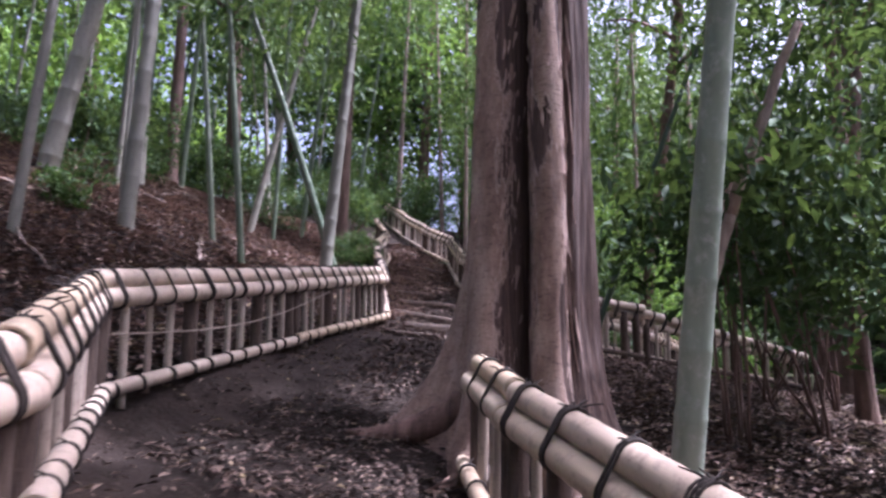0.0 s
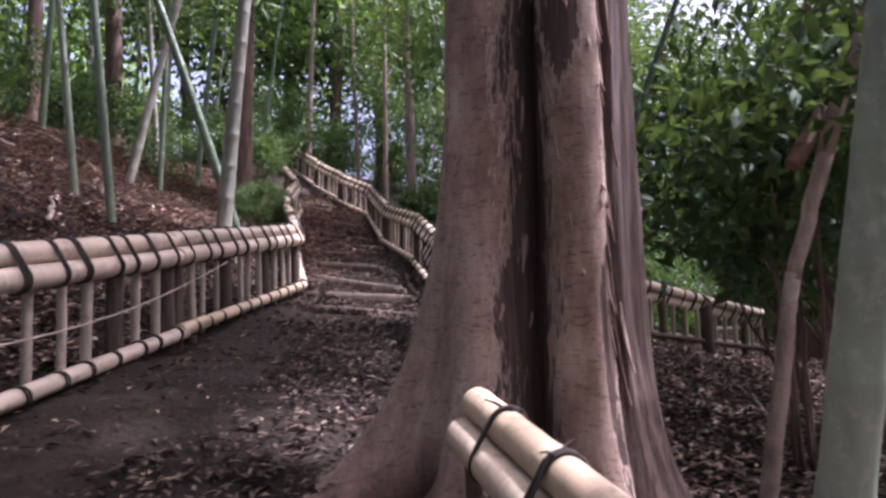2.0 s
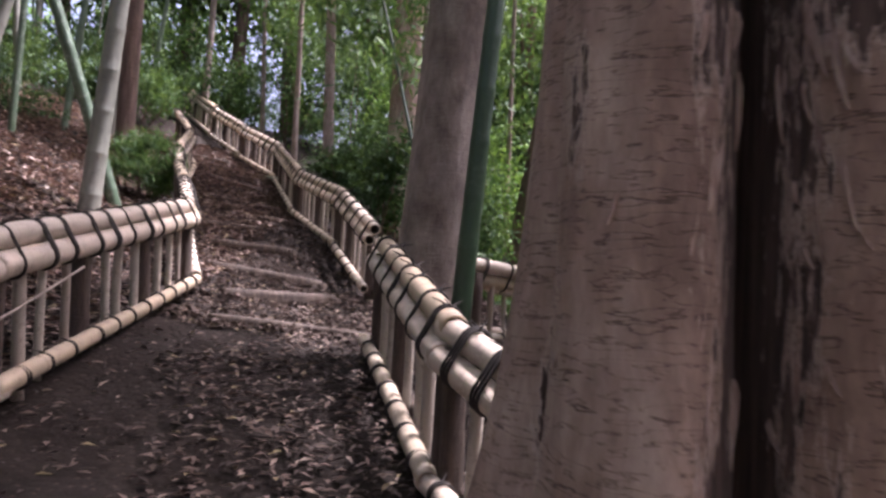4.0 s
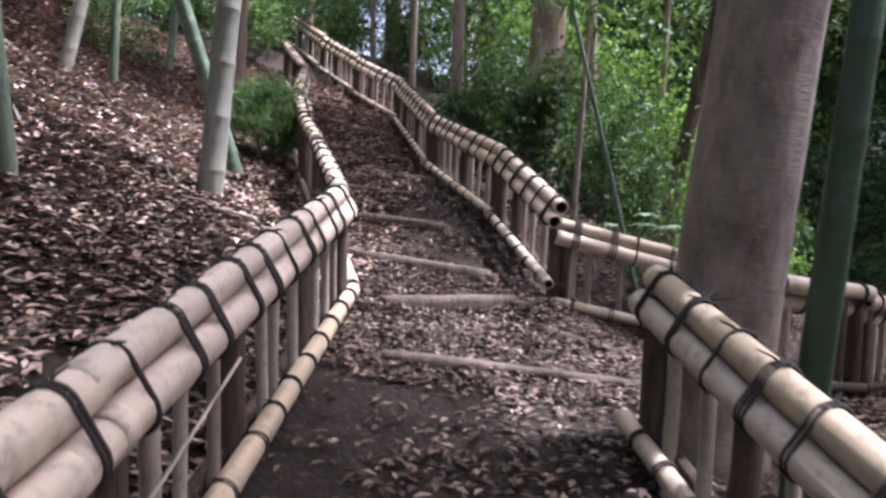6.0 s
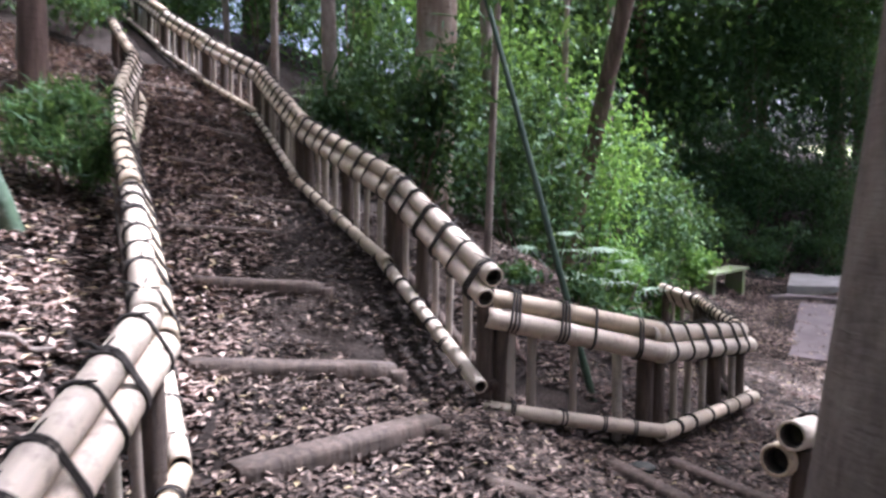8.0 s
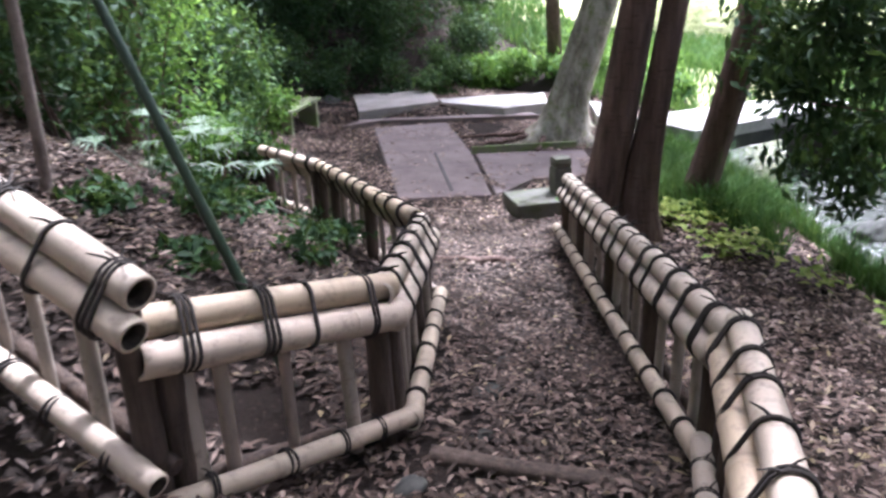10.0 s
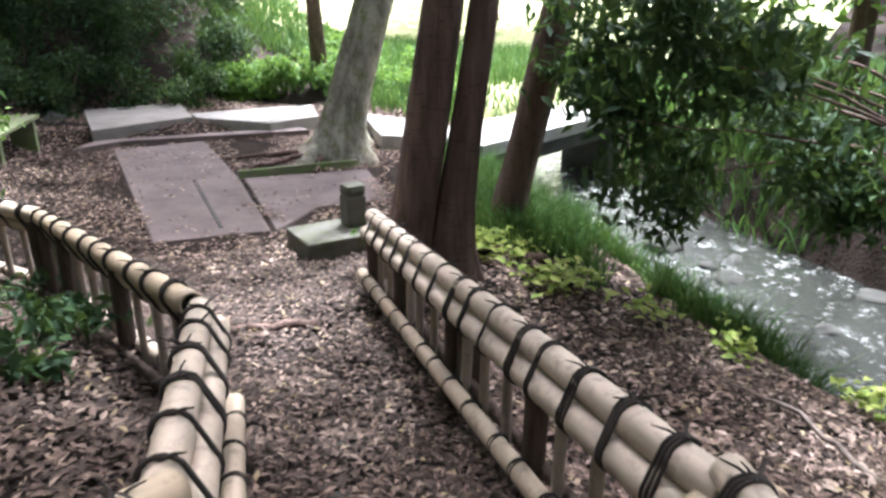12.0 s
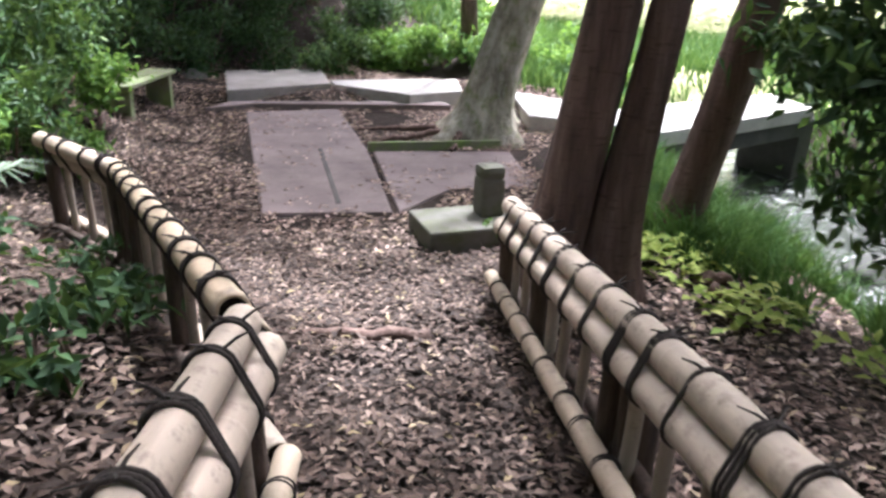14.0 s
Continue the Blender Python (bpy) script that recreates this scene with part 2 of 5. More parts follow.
def concrete_mat(name, a, b_, moss=None):
    m, nt, b = mat(name, 0.9)
    v = coords(nt)
    col = ramp(nt, noise_of(nt, v, 1.6, 7, 0.65), [(0.32, a), (0.68, b_)])
    col = mixc(nt, 0.6, col, ramp(nt, noise_of(nt, v, 40, 5, 0.7), [(0.3, (0.7, 0.69, 0.68)), (0.7, (1.15, 1.14, 1.12))]), "MULTIPLY")
    if moss:
        k = ramp(nt, noise_of(nt, v, 5, 6, 0.7), [(0.45, (0, 0, 0)), (0.62, (1, 1, 1))])
        col = mixc(nt, k, col, moss)
    nt.links.new(col, b.inputs["Base Color"])
    bump(nt, b, noise_of(nt, v, 70, 5, 0.7), 0.4, 0.006)
    return m


M_CONCRETE = concrete_mat("worn_concrete", (0.105, 0.08, 0.078), (0.205, 0.16, 0.157))
M_CONCRETE_PALE = concrete_mat("pale_concrete", (0.27, 0.255, 0.24), (0.44, 0.42, 0.40))
# lighter than worn_concrete: brightness from the open meadow is put into it
M_CONCRETE_LIT = concrete_mat("meadow_lit_concrete", (0.19, 0.17, 0.16), (0.34, 0.31, 0.295))
M_STONE = concrete_mat("mossy_stone", (0.085, 0.08, 0.068), (0.18, 0.168, 0.145), (0.085, 0.09, 0.05))
M_ROCK = concrete_mat("river_rock", (0.03, 0.03, 0.027), (0.085, 0.082, 0.072))
M_PLANK = concrete_mat("mossy_plank", (0.15, 0.15, 0.10), (0.26, 0.27, 0.17), (0.17, 0.23, 0.07))


def water_mat():
    m, nt, b = mat("stream_water", 0.10)
    v = coords(nt, (1, 1, 1))
    # white patches are foam and also sky reflections painted into the base colour
    foam_and_glints = ramp(nt, noise_of(nt, v, 4.5, 9, 0.78), [(0.53, (0.03, 0.032, 0.028)), (0.70, (0.62, 0.63, 0.61))])
    nt.links.new(foam_and_glints, b.inputs["Base Color"])
    b.inputs["IOR"].default_value = 1.45
    b.inputs["Specular IOR Level"].default_value = 1.0
    bump(nt, b, noise_of(nt, v, 7.5, 5, 0.65), 0.45, 0.06)
    return m


M_WATER = water_mat()


# ---------------------------------------------------------------- mesh helpers
def mesh_np(name, verts, tris, material, smooth=False):
    me = bpy.data.meshes.new(name)
    verts, tris = np.asarray(verts, np.float32), np.asarray(tris, np.int32)
    k = tris.shape[1]
    me.vertices.add(len(verts))
    me.vertices.foreach_set("co", verts.ravel())
    me.loops.add(tris.size)
    me.loops.foreach_set("vertex_index", tris.ravel())
    me.polygons.add(len(tris))
    me.polygons.foreach_set("loop_start", np.arange(0, tris.size, k, dtype=np.int32))
    if smooth:
        me.polygons.foreach_set("use_smooth", np.ones(len(tris), bool))
    me.update(calc_edges=True)
    me.materials.append(material)
    return me


def attach(name, me, parent=None, label="", m=None):
    ob = new(name, me)
    if parent is not None:
        ob.parent = parent
    if m is not None:
        ob.matrix_basis = m
    return tagged(ob, label)


def thing(name, x, y, z, label, category, group="", kind=""):
    ob = new(name)
    ob.location = (x, y, z)
    ob.empty_display_size = 0.1
    return tagged(ob, label, category, group, kind)


def join(pieces):
    vs, ts, n = [], [], 0
    for v, t in pieces:
        vs.append(np.asarray(v)), ts.append(np.asarray(t) + n)
        n += len(v)
    return np.concatenate(vs), np.concatenate(ts)


def tube(points, radii, sides=12, cap=True, wobble=None):
    """Quads of a tube round a line of points; wobble(angle, s) scales the radius."""
    P = np.asarray(points, float)
    R = np.broadcast_to(np.asarray(radii, float), (len(P),))
    T = np.gradient(P, axis=0)
    T /= np.linalg.norm(T, axis=1)[:, None] + 1e-9
    ref = np.array([0, 0, 1.0]) if abs(T[:, 2]).mean() < 0.8 else np.array([1.0, 0, 0])
    U = np.cross(T, ref)
    U /= np.linalg.norm(U, axis=1)[:, None] + 1e-9
    V = np.cross(T, U)
    a = np.linspace(0, 2 * np.pi, sides, endpoint=False)
    k = np.ones((len(P), sides)) if wobble is None else wobble(a[None, :], np.linspace(0, 1, len(P))[:, None])
    ring = (np.cos(a)[None, :, None] * U[:, None] + np.sin(a)[None, :, None] * V[:, None]) * (R[:, None] * k)[..., None]
    vs = (P[:, None] + ring).reshape(-1, 3)
    i, j = np.meshgrid(np.arange(len(P) - 1), np.arange(sides), indexing="ij")
    jn = (j + 1) % sides
    q = np.stack([i * sides + j, (i + 1) * sides + j, (i + 1) * sides + jn, i * sides + jn], -1).reshape(-1, 4)
    if cap:
        vs = np.concatenate([vs, P[:1], P[-1:]])
        n = len(P) * sides
        s = np.arange(sides)
        e = (s + 1) % sides
        m = (len(P) - 1) * sides
        q = np.concatenate([q, np.stack([s, e, np.full(sides, n), np.full(sides, n)], -1)[:, [0, 1, 2, 2]], np.stack([m + e, m + s, np.full(sides, n + 1), np.full(sides, n + 1)], -1)])
    return vs, q


def tube_mesh(name, points, radii, material, sides=12, wobble=None):
    v, q = tube(points, radii, sides, False, wobble)
    me = bpy.data.meshes.new(name)
    n = len(v)
    last = n - sides
    faces = [tuple(f) for f in q.tolist()] + [tuple(range(sides)), tuple(range(n - 1, last - 1, -1))]
    me.from_pydata(v.tolist(), [], faces)
    me.polygons.foreach_set("use_smooth", np.r_[np.ones(len(q), bool), [False, False]])
    me.materials.append(material)
    return me


def culm_points(length, r, node_gap=0.3, bend=0.0, start=0.1, sink=0.05):
    """Stations and radii of a cut bamboo culm along +z, with raised nodes and hollow ends."""
    z = [0.0]
    while z[-1] < length - 1e-6:
        z.append(min(length, z[-1] + 0.05))
    nodes = np.arange(start, length, node_gap)
    for p in nodes:
        z += [p - 0.012, p - 0.004, p + 0.004, p + 0.012]
    z = np.array(sorted(v for v in set(np.round(z, 4)) if 0 <= v <= length))
    rad = np.full(len(z), r)
    for p in nodes:
        d = z - p
        rad += 0.055 * r * np.exp(-(d / 0.012) ** 2) - 0.05 * r * np.exp(-((d - 0.006) / 0.003) ** 2)
    x = bend * np.sin(np.pi * z / length)
    return np.stack([x, 0 * z, z], 1), rad


def culm_mesh(name, length, r, material, node_gap=0.3, bend=0.0, start=0.1, sides=14, hollow=True):
    P, R = culm_points(length, r, node_gap, bend, start)
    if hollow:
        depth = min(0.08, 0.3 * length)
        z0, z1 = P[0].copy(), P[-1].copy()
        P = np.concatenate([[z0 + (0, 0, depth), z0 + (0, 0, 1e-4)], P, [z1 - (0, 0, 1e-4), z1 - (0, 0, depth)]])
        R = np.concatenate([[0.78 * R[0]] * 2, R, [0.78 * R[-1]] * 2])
    v, q = tube(P, R, sides, False)
    if hollow:
        # rings whose tangent flips at the rims keep the same frame
        a = np.linspace(0, 2 * np.pi, sides, endpoint=False)
        v = (P[:, None] + np.stack([np.cos(a), np.sin(a), 0 * a], -1)[None] * R[:, None, None]).reshape(-1, 3)
        q = q[:, ::-1]
    n = len(P)
    me = bpy.data.meshes.new(name)
    faces = [tuple(f) for f in q.tolist()] + [tuple(range(sides)), tuple(range(n * sides - 1, (n - 1) * sides - 1, -1))]
    me.from_pydata(v.tolist(), [], faces)
    me.materials.append(material)
    me.materials.append(M_HOLLOW_SHADE)
    # inner walls and end caps get the painted shade, rims stay bamboo
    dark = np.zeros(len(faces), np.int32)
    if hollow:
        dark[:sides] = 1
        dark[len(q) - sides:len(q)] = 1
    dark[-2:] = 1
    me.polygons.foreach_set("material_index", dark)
    sm = np.ones(len(faces), bool)
    sm[-2:] = False
    me.polygons.foreach_set("use_smooth", sm)
    return me


def between(a, b):
    """The pose that lays +z along a to b, with +x level-ish."""
    a, b = Vector(a), Vector(b)
    w = (b - a).normalized()
    x = w.cross(Vector((0, 0, 1)))
    x = x.normalized() if x.length > 1e-4 else Vector((1, 0, 0))
    y = w.cross(x)
    return Matrix((x, y, w)).transposed().to_4x4(), a


def leaves(centres, length, width, up=0.4, droop=0.3, spread=None, fold=0.25):
    """Folded leaf blades, two triangles each, turned at random; up: how far they lie flat."""
    n = len(centres)
    yaw = rng.uniform(0, 2 * np.pi, n)
    pitch = rng.normal(0, 1.0 - up, n) - droop
    roll = rng.normal(0, 1.0 - up, n)
    L = length * rng.uniform(0.65, 1.3, n)[:, None]
    W = width * rng.uniform(0.65, 1.25, n)[:, None]
    d = np.stack([np.cos(yaw) * np.cos(pitch), np.sin(yaw) * np.cos(pitch), np.sin(pitch)], -1)
    s0 = np.stack([-np.sin(yaw), np.cos(yaw), 0 * yaw], -1)
    u0 = np.cross(d, s0)
    s = s0 * np.cos(roll)[:, None] + u0 * np.sin(roll)[:, None]
    u = np.cross(d, s)
    c = np.asarray(centres)
    v = np.stack([c - d * L / 2, c + s * W / 2 + u * W * fold - d * L * 0.08, c + d * L / 2, c - s * W / 2 + u * W * fold - d * L * 0.08], 1)
    i = np.arange(n)[:, None] * 4
    t = np.concatenate([i + [0, 2, 1], i + [0, 3, 2]], 1).reshape(-1, 3)
    return v.reshape(-1, 3), t


def ball_points(n, centre, size, hollow=0.35, lumps=7):
    """Points in an uneven crown: clumps about random centres inside an ellipsoid."""
    size = np.asarray(size, float)
    k = rng.normal(size=(lumps, 3))
    k /= np.linalg.norm(k, axis=1)[:, None]
    k *= rng.uniform(hollow, 0.95, (lumps, 1))
    pick = rng.integers(0, lumps, n)
    p = k[pick] + rng.normal(0, 0.21, (n, 3))
    return np.asarray(centre) + p * size


# ---------------------------------------------------------------- terrain
# fences: nodes of (x, y, ground, middle of the top rails, middle of the lower rail); side: which side the path lies on
FENCES = {
    "west": [(0.95, -1.30, 0.05, 0.70, 0.20), (0.36, 0.75, 0.50, 1.06, 0.70), (-0.93, 2.68, 0.82, 1.53, 0.95), (-1.06, 5.60, 1.30, 1.98, 1.42), (-1.15, 8.60, 1.76, 2.45, 1.90)],
    "west_upper": [(-1.17, 8.70, 1.79, 2.46, 1.93), (-1.76, 10.44, 2.27, 2.90, 2.37), (-2.23, 11.71, 2.64, 3.26, 2.74), (-2.72, 13.2, 3.08, 3.70, 3.18), (-3.18, 15.2, 3.72, 4.34, 3.82), (-4.17, 17.5, 4.56, 5.18, 4.66)],
    "upper": [(0.28, 9.90, 1.74, 2.41, 1.87), (-0.20, 11.34, 2.26, 2.93, 2.38), (-1.09, 13.60, 2.86, 3.49, 2.98), (-1.90, 16.30, 3.70, 4.34, 3.82), (-2.86, 17.5, 4.30, 4.92, 4.40), (-3.86, 19.0, 4.98, 5.60, 5.08), (-5.18, 21.5, 5.96, 6.58, 6.06)],
    "middle": [(0.30, 9.98, 1.60, 2.29, 1.73), (1.32, 10.10, 1.38, 2.04, 1.51), (2.47, 11.27, 1.16, 1.79, 1.33)],
    "middle_lower": [(2.50, 11.38, 1.15, 1.79, 1.32), (3.31, 13.88, 0.92, 1.56, 1.04), (3.31, 14.95, 0.92, 1.54, 1.02)],
    "stream": [(2.25, 9.12, 1.24, 1.88, 1.38), (4.78, 12.08, 0.86, 1.42, 1.02)],
    "stream_upper": [(1.15, 8.35, 1.40, 2.06, 1.55), (2.22, 9.07, 1.26, 1.93, 1.40)],
    "corner": [(1.22, 4.62, 0.88, 1.48, 0.98), (0.87, 5.40, 1.06, 1.70, 1.17), (0.50, 7.29, 1.44, 2.13, 1.55)],
    "lower": [(2.62, 0.10, -0.18, 0.48, -0.06), (1.46, 2.40, 0.27, 0.94, 0.40), (1.12, 3.38, 0.44, 1.09, 0.58)],
}
TERRAIN = [(1.99, -0.9, -0.14), (0.99, 1.74, 0.46), (-0.3, 4.1, 0.98), (-0.41, 7.31, 1.50), (0.23, 8.31, 1.50), (1.04, 9.2, 1.4), (-3.6, 3.47, 2.4), (-3.39, 6.86, 2.62),
           (-2.09, 9.04, 2.29), (-7.4, 5.97, 4.3), (-5.84, 12.05, 4.54), (3.57, 11.22, 0.95), (1.81, 13.16, 1.75), (0.7, 13.49, 2.4), (3.0, 17.82, 1.6), (4.62, 15.46, 0.74),
           (8.3, 20.3, 0.90), (9.9, 18.3, 0.87), (9.6, 15.9, 0.95), (6.36, 11.38, 0.80), (7.0, 9.9, 0.35), (4.26, 6.75, 0.55), (5.42, 3.52, -0.1)]


def _spline():
    pts = [(x, y, g) for f in FENCES.values() for x, y, g, *_ in f] + TERRAIN
    pts += [(7.4, 18.9, 0.72), (9.0, 17.9, 0.74), (6.2, 17.2, 0.70), (8.2, 14.2, 0.68), (8.5, 17.6, 0.70), (7.0, 16.1, 0.69), (-10.7, -5.8, 2.6), (6.5, -9, -0.6), (-13.5, 25, 7.6), (7.6, 26.5, 4.2), (-1.3, 23, 5.2)]
    P = np.array(pts)
    d = np.linalg.norm(P[:, None, :2] - P[None, :, :2], axis=-1)
    n = len(P)
    K = d ** 2 * np.log(d + 1e-9) + np.eye(n) * 0.08
    A = np.zeros((n + 3, n + 3))
    A[:n, :n], A[:n, n], A[:n, n + 1:], A[n, :n], A[n + 1:, :n] = K, 1, P[:, :2], 1, P[:, :2].T
    return P, np.linalg.solve(A, np.r_[P[:, 2], 0, 0, 0])


_P, _W = _spline()
STREAM = [(15.0, 15.6), (11.6, 13.4), (10.1, 12.0), (9.2, 10.8), (8.1, 9.4), (7.3, 8.3), (6.9, 6.8), (7.3, 4.0), (8.8, -2.0), (11.0, -14.0)]
WATER_Z = 0.10


def stream_gap(x, y):
    best = np.full(np.shape(x), 1e9)
    for (ax, ay), (bx, by) in zip(STREAM, STREAM[1:]):
        u = np.clip(((x - ax) * (bx - ax) + (y - ay) * (by - ay)) / ((bx - ax) ** 2 + (by - ay) ** 2), 0, 1)
        best = np.minimum(best, np.hypot(x - ax - u * (bx - ax), y - ay - u * (by - ay)))
    return best


def gz(x, y):
    x, y = np.broadcast_arrays(np.asarray(x, float), np.asarray(y, float))
    sh = x.shape
    x, y = x.ravel(), y.ravel()
    out = np.zeros(len(x))
    for i in range(0, len(x), 20000):
        xs, ys = np.clip(x[i:i + 20000], -14, 12), np.clip(y[i:i + 20000], -8, 26)
        d = np.hypot(xs[:, None] - _P[None, :, 0], ys[:, None] - _P[None, :, 1])
        out[i:i + 20000] = (d ** 2 * np.log(d + 1e-9)) @ _W[:-3] + _W[-3] + xs * _W[-2] + ys * _W[-1]
    # east bank over the stream is a low meadow
    east = x - np.interp(y, [-14, -2, 4, 6.8, 8.3, 9.4, 10.8, 12, 13.4, 15.6, 30], [11, 8.8, 7.3, 6.9, 7.3, 8.1, 9.2, 10.1, 11.6, 15.0, 19])
    meadow = 0.75 + 0.02 * np.clip(east, 0, 40)
    k = np.clip((east + 0.4) / 1.2, 0, 1)
    out = out * (1 - k) + meadow * k
    # the clearing is level, a little higher by the raised landing
    u = np.clip(((x - 6.2) * 3.1 + (y - 15.0) * 4.3) / (3.1 ** 2 + 4.3 ** 2), 0, 1)
    k = np.clip((3.0 - np.hypot(x - 6.2 - 3.1 * u, y - 15.0 - 4.3 * u)) / 1.2, 0, 1)
    k = k * k * (3 - 2 * k)
    out = out * (1 - k) + (0.69 + 0.17 * np.clip((u - 0.77) / 0.10, 0, 1)) * k
    far = np.clip((np.hypot(x - 1, y - 9) - 22) / 30, 0, 1)
    out += far * far * 4.0
    s = stream_gap(x, y)
    w = np.clip((s - 0.75) / 1.0, 0, 1)
    w = w * w * (3 - 2 * w)
    out = (WATER_Z - 0.35) * (1 - w) + out * w
    return out.reshape(sh)


def gz1(x, y):
    return float(gz(x, y))


def relief(x, y):
    """Small humps and hollows of the soil, flat under the slabs."""
    x, y = np.asarray(x, float), np.asarray(y, float)
    near = (np.abs(x) < 14) & (np.abs(y - 9) < 18)
    out = np.zeros(x.shape)
    out[near] = [noise.noise((a * 1.3, b * 1.3, 0)) * 0.05 + noise.noise((a * 4, b * 4, 3)) * 0.022 for a, b in zip(x[near], y[near])]
    out[(x > 4.8) & (x < 11.2) & (y > 13.6) & (y < 21.2)] *= 0.2
    return out


def build_ground():
    def axis(lo, hi, a, b, step):
        fine = np.arange(a, b + 1e-6, step)
        left, right, s = [a], [b], step
        while left[-1] > lo or right[-1] < hi:
            s *= 1.25
            left.append(left[-1] - s), right.append(right[-1] + s)
        return np.unique(np.concatenate([left[1:], fine, right[1:]]))
    xs, ys = axis(-400, 400, -6, 10, 0.1), axis(-400, 400, -2, 20, 0.1)
    X, Y = np.meshgrid(xs, ys, indexing="ij")
    Z = gz(X, Y)
    Z = Z + relief(X, Y)
    n, m = len(xs), len(ys)
    i, j = np.meshgrid(np.arange(n - 1), np.arange(m - 1), indexing="ij")
    q = np.stack([i * m + j, (i + 1) * m + j, (i + 1) * m + j + 1, i * m + j + 1], -1).reshape(-1, 4)
    me = mesh_np("ground", np.stack([X, Y, Z], -1).reshape(-1, 3), q, M_SOIL, True)
    me.materials.append(M_TURF)
    cx, cy = X[:-1, :-1] + 0.05, Y[:-1, :-1] + 0.05
    # faces beyond the stream take the turf with sunlight in its colour
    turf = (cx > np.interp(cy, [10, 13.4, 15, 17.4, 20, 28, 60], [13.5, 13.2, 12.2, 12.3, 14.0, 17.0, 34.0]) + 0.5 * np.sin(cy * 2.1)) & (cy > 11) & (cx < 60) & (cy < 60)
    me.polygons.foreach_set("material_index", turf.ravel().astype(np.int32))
    tagged(new("ground", me), "dark forest soil strewn with leaf litter", "ground", kind="structure")


build_ground()


def build_water():
    P = np.array(STREAM)
    t = np.linspace(0, len(P) - 1, 120)
    c = np.stack([np.interp(t, np.arange(len(P)), P[:, k]) for k in (0, 1)], 1)
    d = np.gradient(c, axis=0)
    d /= np.linalg.norm(d, axis=1)[:, None]
    nrm = np.stack([-d[:, 1], d[:, 0]], 1)
    w = np.linspace(-2.2, 2.2, 9)
    V = np.concatenate([(c[:, None] + nrm[:, None] * w[None, :, None]), np.full((120, 9, 1), WATER_Z)], -1)
    i, j = np.meshgrid(np.arange(119), np.arange(8), indexing="ij")
    q = np.stack([i * 9 + j, (i + 1) * 9 + j, (i + 1) * 9 + j + 1, i * 9 + j + 1], -1).reshape(-1, 4)
    tagged(new("water", mesh_np("water", V.reshape(-1, 3), q, M_WATER, True)), "shallow rippling stream with foam and painted white sky glints", "stream", kind="structure")


build_water()


# ---------------------------------------------------------------- bamboo fences
R_TOP, R_LOW = 0.058, 0.044
FRONT, BACK = (0.034, -0.056), (-0.022, 0.054)


def tie_mesh(name, circles, rope, loops, tails):
    """Rope wound round one or two rails; x to the path, y up, z along the rail."""
    a = np.linspace(0, 2 * np.pi, 48, endpoint=False)
    pts = np.concatenate([np.stack([cx + r * np.cos(a), cy + r * np.sin(a)], 1) for cx, cy, r in circles])
    mid = pts.mean(0)
    hull = []
    for t in np.linspace(0, 2 * np.pi, 18, endpoint=False):
        w = np.array([np.cos(t), np.sin(t)])
        hull.append(pts[np.argmax(pts @ w)])
    hull = np.array(hull)
    pieces = []
    for k, (off, tilt) in enumerate(loops):
        z = off + tilt * (hull[:, 0] - mid[0])
        ring = np.column_stack([hull, z])
        ring = np.concatenate([ring, ring[:2]])
        pieces.append(tube(ring, rope, 6, False))
    for x, y, z, dx, dy, dz in tails:
        p = np.array([(x, y, z), (x + dx * 0.5, y + dy * 0.7, z + dz * 0.5), (x + dx, y + dy, z + dz)])
        pieces.append(tube(p, [rope * 0.8, rope * 0.6, rope * 0.3], 5, False))
    v, q = join(pieces)
    return mesh_np(name, v, q, M_ROPE, True)


_c2 = [(*FRONT, R_TOP + 0.004), (*BACK, R_TOP + 0.004)]
def tuft(n, x, y, seed, reach=0.075):
    """Frayed rope ends that spring from a knot."""
    q = random.Random(seed)
    return [(x, y, 0, q.uniform(-1, 1) * reach, q.uniform(0.0, 0.035), q.uniform(-1, 1) * reach) for _ in range(n)]


TIES = [tie_mesh("rope_tie", _c2, 0.0068, [(-0.012, 0.04), (0.009, 0.02)], tuft(4, -0.03, 0.108, 1)),
        tie_mesh("rope_tie", _c2, 0.0068, [(-0.010, -0.05), (0.012, -0.02)], tuft(2, 0.0, 0.105, 2)),
        tie_mesh("rope_tie", _c2, 0.0072, [(-0.018, 0.08), (0.0, 0.02), (0.018, -0.06)], tuft(7, -0.03, 0.108, 3, 0.09)),
        tie_mesh("rope_tie", _c2, 0.0085, [(0.0, 0.03)], tuft(3, -0.02, 0.106, 4)),
        tie_mesh("rope_tie", _c2, 0.0066, [(-0.02, -0.10), (-0.002, -0.03), (0.016, 0.03)], tuft(5, -0.03, 0.108, 5))]
LOW_TIES = [tie_mesh("lower_tie", [(0, 0, R_LOW + 0.004)], 0.006, [(-0.009, 0.15), (0.009, 0.1)], [(0, 0.05, 0, -0.03, 0.02, 0.03)]),
            tie_mesh("lower_tie", [(0, 0, R_LOW + 0.004)], 0.006, [(-0.004, -0.2), (0.012, 0.0)], [])]


